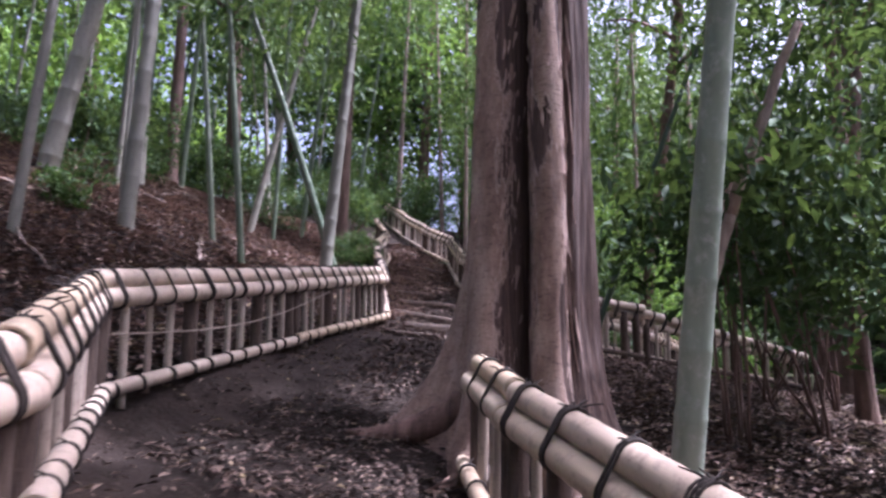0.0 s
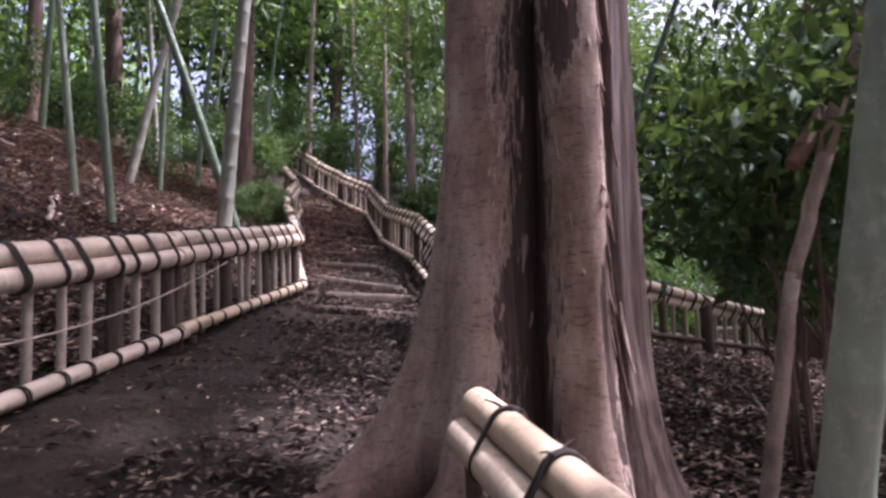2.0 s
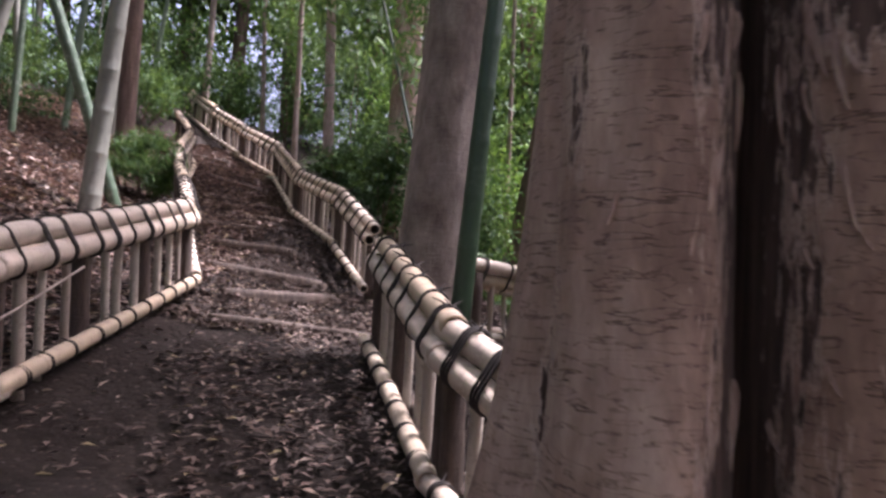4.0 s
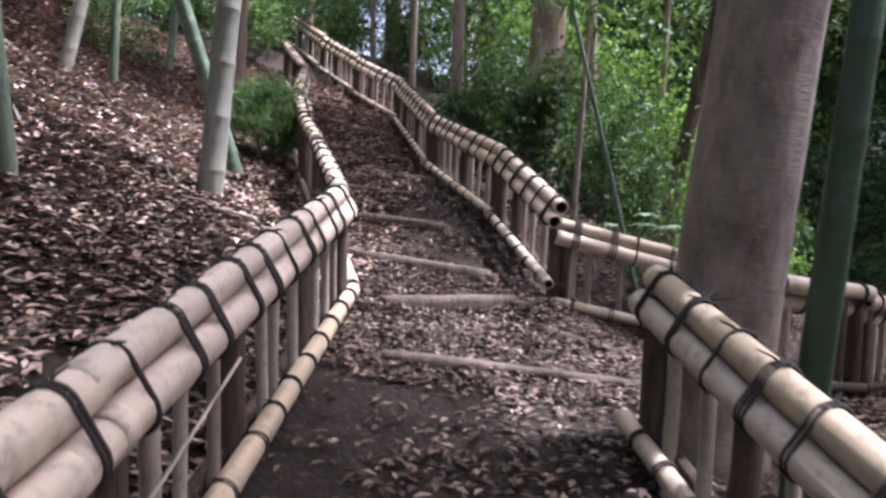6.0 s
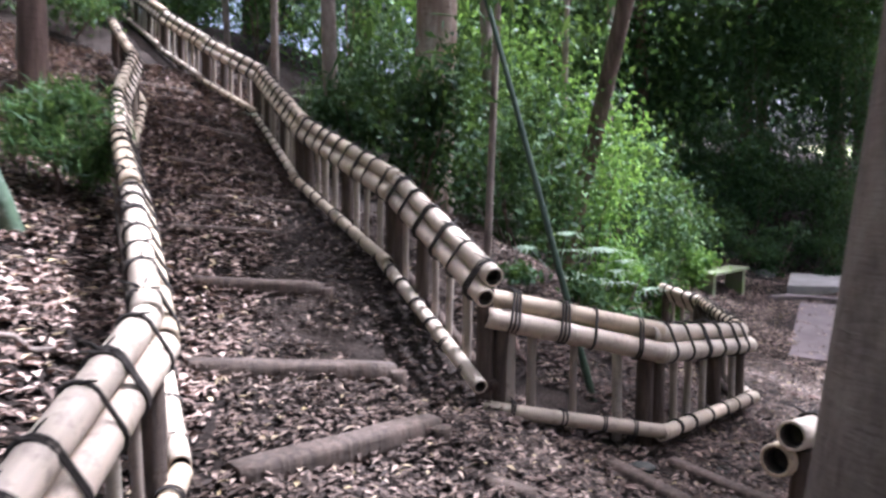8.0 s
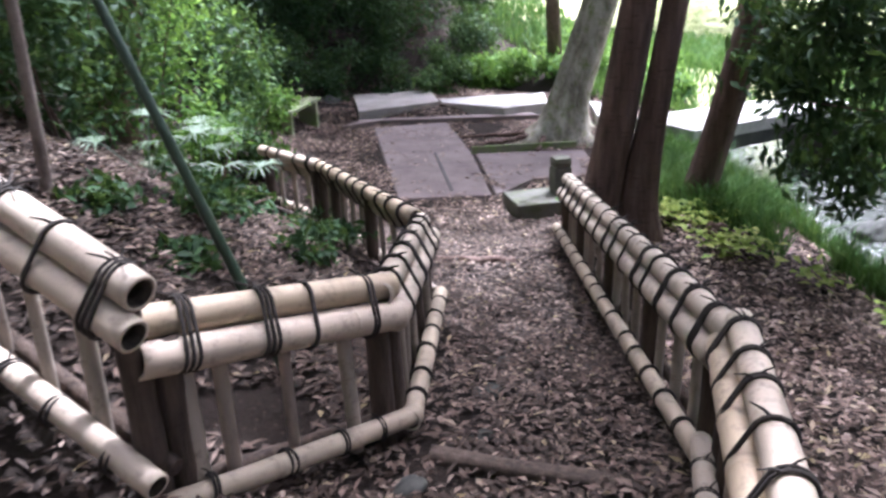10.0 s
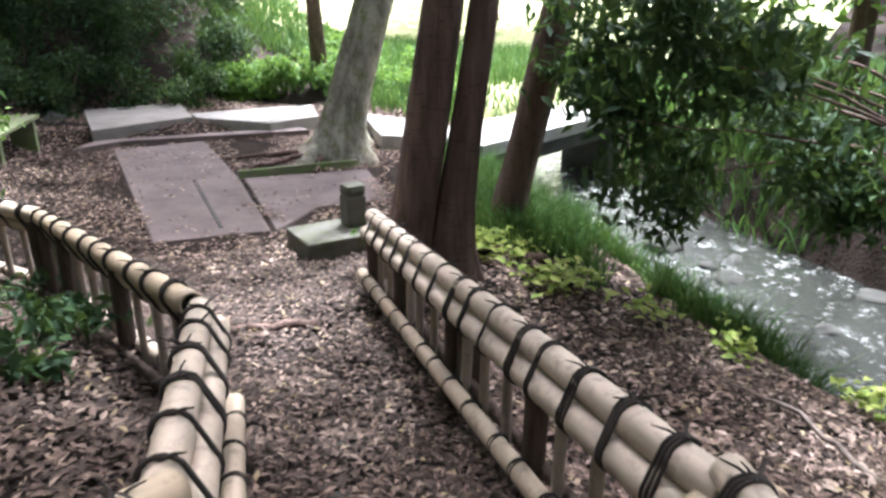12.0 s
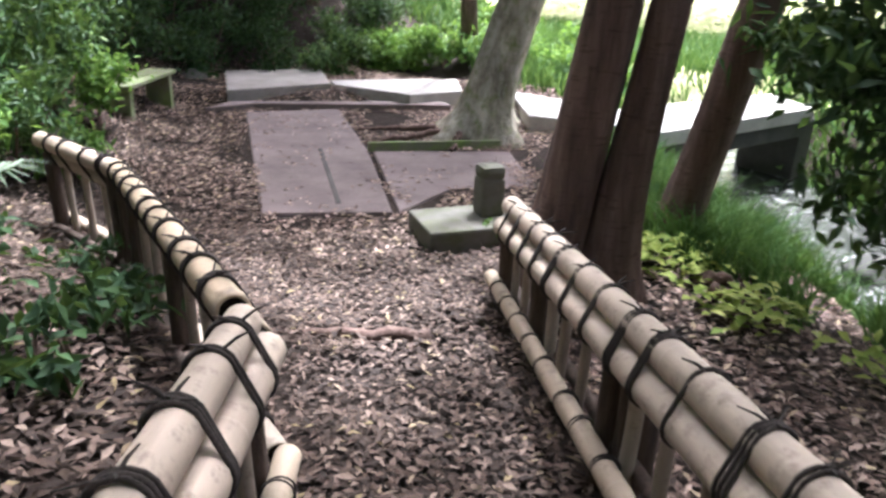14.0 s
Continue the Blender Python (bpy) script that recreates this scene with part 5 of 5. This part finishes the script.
_gap = lambda x, y: stream_gap(x, y)  # noqa: E731
grass("stream_grass", scatter(60000, 4.6, 10.5, 7, 14, lambda x, y: (_gap(x, y) > 0.95) & (_gap(x, y) < np.interp(y, [7, 9.2, 10.2, 11.6], [1.2, 1.5, 2.5, 2.9]) + 0.2 * np.sin(3 * x)) & patchy(x, y, 2.2, -0.28, 3) & (x < np.interp(y, [6.8, 8.3, 9.4, 10.8, 12, 13.4], [6.9, 7.3, 8.1, 9.2, 10.1, 11.6])) & patchy(x, y, 1.1, -0.15)), 0.42, 0.008, M_GRASS, "tall green grass along the near stream bank")
grass("far_bank_grass", scatter(42000, 9, 22, 9, 28, lambda x, y: (_gap(x, y) > 0.9) & (x > np.interp(y, [11, 12, 13.4, 15, 17.4, 20, 28], [9.6, 10.3, 12, 10.6, 10.9, 13.2, 14.5])) & patchy(x, y, 0.5, -0.35)), 0.40, 0.016, M_GRASS, "lush green grass on the far bank")
grass("meadow_grass", scatter(50000, 10, 42, 14, 45, lambda x, y: (x > 12.6 + 0.35 * (y - 17)) & (_gap(x, y) > 1.2) & patchy(x, y, 0.6, -0.2, 4)), 0.07, 0.02, M_MEADOW, "short meadow grass with strong sunlight put into its pale colour")
_yp = scatter(1500, 4.8, 8.4, 7.3, 12.0, lambda x, y: (np.abs(_gap(x, y) - np.interp(y, [7, 9.2, 10.2, 11.6], [1.5, 1.75, 2.6, 3.0])) < 0.3) & patchy(x, y, 1.6, 0.05, 5))
_v, _t = leaves(np.repeat(_yp, 5, 0) + rng.normal(0, 0.07, (len(_yp) * 5, 3)) * (1, 1, 0.6) + (0, 0, 0.14), 0.10, 0.065, 0.75, 0.1)
tagged(new("yellow_green_plants", mesh_np("yellow_green_plants", _v, _t, M_LEAF_YELLOW)), "yellow-green broad-leaved plants edging the bank", "plants", kind="stuff")


# ---------------------------------------------------------------- steps, slabs, stones
def box_mesh(name, poly, z0, z1, material, bevel=0.015):
    bm = bmesh.new()
    lo = [bm.verts.new((x, y, z0)) for x, y in poly]
    hi = [bm.verts.new((x, y, z1)) for x, y in poly]
    bm.faces.new(hi), bm.faces.new(lo[::-1])
    n = len(poly)
    for i in range(n):
        bm.faces.new((lo[i], lo[(i + 1) % n], hi[(i + 1) % n], hi[i]))
    bmesh.ops.recalc_face_normals(bm, faces=bm.faces)
    if bevel:
        bmesh.ops.bevel(bm, geom=list(bm.edges), offset=bevel, segments=2, affect="EDGES", profile=0.6)
    me = bpy.data.meshes.new(name)
    bm.to_mesh(me)
    bm.free()
    me.materials.append(material)
    return me


def log_step(a, b, r=0.062, stakes=1, sink=0.12):
    za, zb = gz1(*a), gz1(*b)
    t = thing("log_step", a[0], a[1], za, "weathered log laid across the path as a step", "step", "log steps")
    u = np.linspace(0, 1, 12)
    P = np.stack([(b[0] - a[0]) * u, (b[1] - a[1]) * u, (zb - za) * u + r * sink + 0.004 * np.sin(5 * u + a[0])], 1)
    ph = a[0] * 3 + a[1]
    attach("log", tube_mesh("log", P, r * (1 + 0.05 * np.sin(9 * u + ph)), M_LOG, 20, lambda an, s: 0.93 * (np.abs(np.cos(an)) ** 6 + np.abs(np.sin(an)) ** 6) ** (-1 / 6) + 0.03 * np.cos(2 * an + ph) + 0.03 * np.sin(5 * an + 9 * s)), t)
    for k in range(stakes):
        p = P[-1] + np.array([0.04 - 0.2 * k, -0.10 - 0.03 * k, -0.05])
        z = np.linspace(-0.25, 0.09, 5)
        attach("stake", tube_mesh("stake", np.stack([p[0] + 0 * z, p[1] + 0 * z, p[2] + z], 1), 0.05, M_POST, 10), t, "short dark stub driven in beside the log" if k == 0 else "")


log_step((-1.53, 10.81), (-0.70, 10.97))
log_step((-1.30, 9.66), (-0.25, 10.14), 0.066)
log_step((-0.93, 8.90), (-0.05, 9.58), 0.072)
log_step((-0.78, 7.98), (0.74, 8.27), 0.058, 2, 0.0)
log_step((0.16, 9.15), (0.93, 8.88), 0.05, 0, 0.0)
log_step((-1.90, 11.80), (-1.12, 11.90), 0.05, 1, 0.0)
log_step((-1.95, 12.70), (-1.05, 12.86), 0.05, 1, 0.0)
log_step((-2.45, 13.75), (-1.43, 13.83), 0.05, 1, 0.0)
log_step((-2.97, 15.13), (-1.90, 15.20), 0.06)
log_step((-3.68, 16.48), (-2.93, 16.69), 0.06)
log_step((0.92, 9.69), (1.48, 8.93), 0.05, 0, -0.2)
log_step((1.36, 9.92), (1.93, 9.22), 0.05, 0, -0.25)


def slab(name, poly, z0, z1, material, label):
    cx, cy = (sum(p[k] for p in poly) / len(poly) for k in (0, 1))
    ob = new(name, box_mesh(name, [(x - cx, y - cy) for x, y in poly], z0 - z1, 0, material, 0.02 if "joint" not in name else 0.004))
    ob.location = (cx, cy, z1)
    return tagged(ob, label, "paving slab", "concrete slabs")


slab("concrete_slab", [(4.93, 14.86), (5.80, 14.12), (7.15, 15.93), (8.53, 18.09), (7.34, 18.70)], 0.3, 0.722, M_CONCRETE, "worn reddish-grey concrete slab dusted with leaves")
slab("concrete_slab", [(5.86, 14.10), (6.72, 14.27), (7.46, 13.74), (8.42, 14.84), (7.20, 15.90)], 0.3, 0.714, M_CONCRETE, "grey concrete slab with a broken edge")
# landing and walkway beside it: colours lightened for the meadow's light
slab("concrete_slab", [(7.40, 19.24), (9.02, 18.86), (9.88, 20.17), (8.45, 20.95)], 0.5, 0.95, M_CONCRETE_LIT, "raised grey concrete landing with meadow light put into its colour")
slab("concrete_slab", [(9.06, 18.82), (9.33, 17.42), (10.24, 17.18), (11.05, 18.02), (9.27, 19.18)], 0.5, 0.935, M_CONCRETE_PALE, "raised concrete walkway beside the stream, meadow light in its pale colour")
slab("concrete_slab", [(9.20, 15.15), (9.40, 14.70), (10.55, 15.52), (10.50, 16.45)], 0.5, 1.00, M_CONCRETE_PALE, "bright concrete walkway leading to the bridge")
slab("concrete_slab", [(6.85, 18.95), (7.60, 18.85), (9.75, 16.95), (9.85, 17.25), (7.42, 19.2)], 0.4, 0.80, M_CONCRETE, "worn low concrete step below the landing")

for _a, _b in (((6.78, 16.35), (5.60, 14.62)),):
    _n = Vector((_b[1] - _a[1], _a[0] - _b[0])).normalized() * 0.022
    slab("slab_joint", [(_a[0] - _n.x, _a[1] - _n.y), (_b[0] - _n.x, _b[1] - _n.y), (_b[0] + _n.x, _b[1] + _n.y), (_a[0] + _n.x, _a[1] + _n.y)], 0.69, 0.727, M_ROCK, "dark soil-filled joint across the concrete")


def bridge():
    t = thing("footbridge", 10.8, 13.5, 0.1, "flat concrete footbridge over the stream", "bridge")
    attach("deck", box_mesh("deck", [(-1.85, -0.15), (1.5, -0.85), (2.2, 0.0), (-1.55, 1.1)], 0.82, 1.0, M_CONCRETE_PALE, 0.015), t)
    for x, y in ((-1.5, 0.2), (1.6, -0.5)):
        attach("abutment", box_mesh("abutment", [(x - 0.2, y - 0.25), (x + 0.2, y - 0.3), (x + 0.3, y + 0.55), (x - 0.1, y + 0.6)], -0.6, 0.815, M_ROCK, 0.02), t)
    attach("beam", box_mesh("beam", [(-1.75, -0.10), (1.5, -0.78), (1.5, -0.58), (-1.75, 0.1)], 0.6, 0.815, M_ROCK, 0.01), t, "dark beam under the deck")


bridge()
_kerb = tagged(new("kerb_board", box_mesh("kerb_board", [(-0.80, -0.02), (0.80, -0.02), (0.80, 0.03), (-0.80, 0.03)], -0.2, 0.06, M_PLANK, 0.008)), "weathered board edging the raised soil", "edging board")
_kerb.matrix_world = Matrix.Translation((7.85, 15.52, 0.74)) @ pose(0, 0, 0, 0, 0, -36)


def marker_stone():
    t = thing("plinth", 5.83, 13.22, 0.68, "low mossy rectangular stone plinth", "plinth")
    m = Matrix.Rotation(radians(-28), 4, "Z")
    attach("block", box_mesh("block", [(-0.46, -0.30), (0.46, -0.30), (0.46, 0.30), (-0.46, 0.30)], -0.3, 0.22, M_STONE, 0.025), t, "", m)
    s = thing("stone_post", 5.97, 13.18, 0.90, "short weathered square stone post on the plinth", "post")
    attach("shaft", box_mesh("shaft", [(-0.10, -0.10), (0.10, -0.10), (0.10, 0.10), (-0.10, 0.10)], 0.0, 0.31, M_STONE, 0.025), s, "", m)
    attach("cap", box_mesh("cap", [(-0.105, -0.105), (0.105, -0.105), (0.105, 0.105), (-0.105, 0.105)], 0.30, 0.42, M_STONE, 0.055), s, "", m)
    for k, (x, y) in enumerate(((5.55, 13.2), (5.8, 13.0), (6.1, 13.1))):
        shrub(x, y, (0.11, 0.11, 0.11), 70, 0.07, 0.04, M_LEAF_LIGHT, "small bright green plant by the plinth", "plant", 0.9, 2, 0.4, 5, group="plinth plants")


marker_stone()


def bench():
    t = thing("bench", 6.0, 19.03, gz1(6.0, 19.03), "low mossy plank bench at the edge of the clearing", "bench")
    m = Matrix.Rotation(radians(40), 4, "Z")
    for k in range(3):
        attach("plank", box_mesh("plank", [(-0.75, -0.2 + k * 0.14), (0.75, -0.2 + k * 0.14), (0.75, -0.075 + k * 0.14), (-0.75, -0.075 + k * 0.14)], 0.38, 0.43, M_PLANK, 0.008), t, "", m)
    for x in (-0.62, 0.62):
        attach("leg", box_mesh("leg", [(x - 0.05, -0.16), (x + 0.05, -0.16), (x + 0.05, 0.18), (x - 0.05, 0.18)], -0.2, 0.378, M_PLANK, 0.01), t, "", m)


bench()


def rock(x, y, z, s, seed, label="dark wet rock in the stream", group="stream rocks"):
    bm = bmesh.new()
    bmesh.ops.create_icosphere(bm, subdivisions=3, radius=1)
    for v in bm.verts:
        k = 1 + 0.35 * noise.noise(v.co * 1.1 + Vector((seed, 0, 0))) + 0.12 * noise.noise(v.co * 3 + Vector((0, seed, 0)))
        v.co = Vector((v.co.x * s[0], v.co.y * s[1], v.co.z * s[2])) * k
    me = bpy.data.meshes.new("rock")
    bm.to_mesh(me)
    bm.free()
    me.polygons.foreach_set("use_smooth", np.ones(len(me.polygons), bool))
    me.materials.append(M_ROCK)
    ob = new("rock", me)
    ob.location = (x, y, z)
    tagged(ob, label, "rock", group)


for px, py, s in ((7.75, 20.75, 0.22), (8.9, 20.4, 0.18), (7.1, 21.3, 0.4)):
    rock(px, py, gz1(px, py), (s, s * 0.7, s * 0.6), px * 3, "dark boulder in the shaded bank", "bank boulders")
rock(9.2, 10.95, 0.12, (0.34, 0.22, 0.17), 1)
for _i in range(9):
    _t = _r.uniform(1.2, 5.2)
    _a, _b = STREAM[int(_t)], STREAM[int(_t) + 1]
    _u = _t - int(_t)
    rock(_a[0] + (_b[0] - _a[0]) * _u + _r.uniform(-1.1, 1.1), _a[1] + (_b[1] - _a[1]) * _u + _r.uniform(-0.7, 0.7), 0.08, (_r.uniform(0.08, 0.28), _r.uniform(0.08, 0.24), _r.uniform(0.05, 0.10)), _i + 3)
for px, py, s in ((2.03, 10.28, 0.09), (2.44, 10.56, 0.07), (1.13, 9.78, 0.07), (2.79, 10.85, 0.06), (2.97, 10.51, 0.08), (1.68, 9.94, 0.06)):
    rock(px, py, gz1(px, py), (s, s * 0.8, s * 0.35), px * 7, "flat stone bedded in the path", "path stones")


def ground_wood(name, pts, r, material, label, category="branch"):
    P = np.array([(x, y, gz1(x, y) + h) for x, y, h in pts])
    u = np.linspace(0, 1, 14)
    s = np.linspace(0, 1, len(P))
    Q = np.stack([np.interp(u, s, P[:, k]) for k in range(3)], 1)
    Q[1:-1] += rng.normal(0, 0.012, (12, 3))
    o = Q[0].copy()
    ob = new(name, tube_mesh(name, Q - o, np.linspace(r, r * 0.4, 14), material, 8))
    ob.location = o
    tagged(ob, label, category)


ground_wood("fallen_branch", [(4.30, 8.57, 0.03), (4.80, 9.06, 0.12), (5.12, 9.79, 0.03)], 0.02, M_BARK_GREY, "bare grey branch lying on the bank")
ground_wood("fallen_branch", [(0.70, 10.72, 0.02), (0.42, 11.70, 0.05)], 0.02, M_BARK_DARK, "thin dark fallen branch")
ground_wood("fallen_branch", [(-1.42, 9.49, 0.03), (-2.41, 9.04, 0.05)], 0.022, M_BARK_GREY, "pale broken stick in the leaf litter")
ground_wood("fallen_branch", [(-2.94, 7.02, 0.03), (-3.44, 7.81, 0.05)], 0.03, M_BARK_GREY, "pale fallen branch on the bank")
ground_wood("fallen_branch", [(4.00, 4.76, 0.05), (5.01, 5.41, 0.1)], 0.03, M_BARK_DARK, "dark fallen branch below the fence")
_q = random.Random(41)
for _i in range(22):
    _x, _y = (_q.uniform(-6.5, -1.9), _q.uniform(3.5, 13)) if _i < 14 else (_q.uniform(2.4, 5.0), _q.uniform(4.6, 8.0))
    _a, _l = _q.uniform(0, 6.28), _q.uniform(0.4, 1.3)
    ground_wood("fallen_stick", [(_x, _y, 0.03), (_x + _l * 0.5 * math.cos(_a), _y + _l * 0.5 * math.sin(_a), 0.05), (_x + _l * math.cos(_a + 0.2), _y + _l * math.sin(_a + 0.2), 0.03)], _q.uniform(0.008, 0.018), (M_BALUSTER, M_BARK_GREY)[_i % 2], "pale dry stick lying in the leaf litter", "stick")
for _p in (((5.87, 11.27, 0.16), (6.33, 11.07, 0.03)), ((5.82, 11.22, 0.12), (6.04, 10.78, 0.0)), ((8.25, 15.79, 0.12), (7.44, 16.30, 0.02)), ((8.33, 15.56, 0.12), (7.86, 15.26, 0.03)), ((8.38, 16.00, 0.12), (7.85, 16.95, 0.02)), ((4.07, 12.03, 0.02), (3.24, 12.67, 0.0))):
    ground_wood("surface_root", _p, 0.045, M_BARK_DARK, "gnarled root running over the soil", "root")


def wire():
    a, b = np.array((-0.93, 2.68, 1.28)), np.array((-1.08, 6.3, 1.95))
    u = np.linspace(0, 1, 20)[:, None]
    P = np.concatenate([a + (b - a) * u - np.array([0, 0, 0.12]) * np.sin(np.pi * u)]) + np.array([0.10, 0.03, 0])
    tagged(new("wire", tube_mesh("wire", P, 0.006, M_BALUSTER, 5)), "slack grey wire strung along the fence", "wire")


wire()


# ---------------------------------------------------------------- leaf litter
def inside(poly, x, y):
    hit = np.zeros(np.shape(x), bool)
    for (ax, ay), (bx, by) in zip(poly, poly[1:] + poly[:1]):
        cut = (ay > y) != (by > y)
        hit ^= cut & (x < (bx - ax) * (y - ay) / (by - ay + 1e-9) + ax)
    return hit


def on_slab(x, y):
    """On the two low slabs, short of their leaf-strewn edges."""
    wob = 0.10 * np.sin(2.3 * x + 1.1 * y) + 0.06 * np.sin(7 * x - 5 * y)
    return inside([(4.93, 14.86), (5.80, 14.12), (7.15, 15.93), (8.53, 18.09), (7.34, 18.70)], x + wob, y + wob * 0.7) | inside([(5.86, 14.10), (6.72, 14.27), (7.46, 13.74), (8.42, 14.84), (7.20, 15.90)], x + wob, y - wob)


def litter(name, pts, L, W, label, up=0.82, leaf=M_LITTER):
    v, t = leaves(pts + np.array([0, 0, 0.03]) + rng.normal(0, 0.012, pts.shape) * (0, 0, 1), L, W, up, 0.0, fold=0.3)
    tagged(new(name, mesh_np(name, v, t, leaf)), label, "leaf litter", kind="stuff")


def off_slab(x, y):
    u = (x - 5.0) * 0.857 - (y - 14.8) * 0.515
    return ~((u > -0.15) & (x < 10) & (y > 13.9) & (y < 20.2) & (y > 14.1 - 0.3 * (x - 5.0))) & (_gap(x, y) > 1.15)


def trodden(x, y):
    """The bare dark strip that feet keep clear along the fence; a few leaves stay on it."""
    W = FENCES["west"]
    ys = [n[1] for n in W]
    d = x - np.interp(y, ys, [n[0] for n in W])
    edge = 0.75 + 0.25 * np.sin(1.7 * y) + 0.12 * np.sin(4.3 * y + 1)
    return (d > -0.1) & (d < edge) & (y < 7.8) & (rng.random(len(x)) > 0.22)


litter("path_leaves", scatter(150000, -3, 7.5, -6, 19.5, lambda x, y: off_slab(x, y) & (patchy(x, y, 0.8, -0.36)) & ~trodden(x, y)), 0.065, 0.026, "dry brown leaves scattered over the path")
def beside_fence(x, y):
    edge = np.interp(x, [0.2, 0.3, 1.32, 2.47, 3.31], [9.9, 9.98, 10.1, 11.27, 13.88])
    return (y > edge - 0.42 - 0.15 * np.sin(5 * x)) & (x > 0.9) & (x < 3.0) & (rng.random(len(x)) > 0.3)


litter("lower_path_leaves", scatter(62000, -1.05, 6.4, 7.6, 15.2, lambda x, y: off_slab(x, y) & ~beside_fence(x, y) & (y > np.interp(x, [0, 1.15, 2.25, 4.78, 6], [7.6, 8.3, 9.1, 12.05, 12.9])) & (y < np.interp(x, [-1.05, 0.3, 1.3, 2.47, 3.3, 3.4], [10.4, 9.9, 10.1, 11.3, 13.9, 20]))), 0.055, 0.023, "dense brown leaf litter trodden into the path")
litter("clearing_leaves", scatter(30000, 4.6, 11, 13.4, 21.5, lambda x, y: ~on_slab(x, y) & (patchy(x, y, 1.1, -0.3, 7)) & (_gap(x, y) > 1.3)), 0.065, 0.028, "scattered dry leaves on the bare clearing", leaf=M_LITTER_PALE)
litter("hollow_leaves", scatter(16000, 0.2, 3.4, 10.0, 15.5, lambda x, y: (y > np.interp(x, [0.2, 0.3, 1.32, 2.47, 3.31, 3.4], [11.0, 10.05, 10.2, 11.4, 13.9, 15.0])) & patchy(x, y, 1.3, -0.35, 9)), 0.08, 0.03, "brown leaf litter in the hollow behind the fence")
litter("bank_leaves", scatter(125000, -9, -0.2, -7, 18, lambda x, y: (x < np.interp(y, [-7, -1.3, 0.7, 2.7], [2.2, 0.6, 0.0, -1.1])) & (patchy(x, y, 0.5, -0.3, 2) | (y > 1))), 0.095, 0.036, "thick brown leaf litter on the hillside", leaf=M_LITTER_PALE)
# same leaves as the path's, with sunlight put into the colour
litter("stream_bank_leaves", scatter(80000, 1.5, 8, -6, 13, lambda x, y: off_slab(x, y) & (x > np.interp(y, [-6, 0.1, 2.4, 3.4, 4.6, 13], [3.2, 2.8, 1.6, 1.2, 1.0, 1.0])) & (y < np.interp(x, [1.1, 2.25, 4.78, 6, 8], [8.2, 9.0, 11.95, 13, 14]))), 0.075, 0.03, "dry leaves covering the stream bank, sunlight put into their pale colour", leaf=M_LITTER_PALE)
litter("slab_leaves", scatter(1500, 4.9, 8.5, 13.8, 18.7, lambda x, y: on_slab(x, y) & (patchy(x, y, 1.5, 0.0) | (rng.random(len(x)) < 0.12))) * (1, 1, 0) + (0, 0, 0.70), 0.06, 0.025, "few dry leaves blown over the slabs", leaf=M_LITTER_PALE)
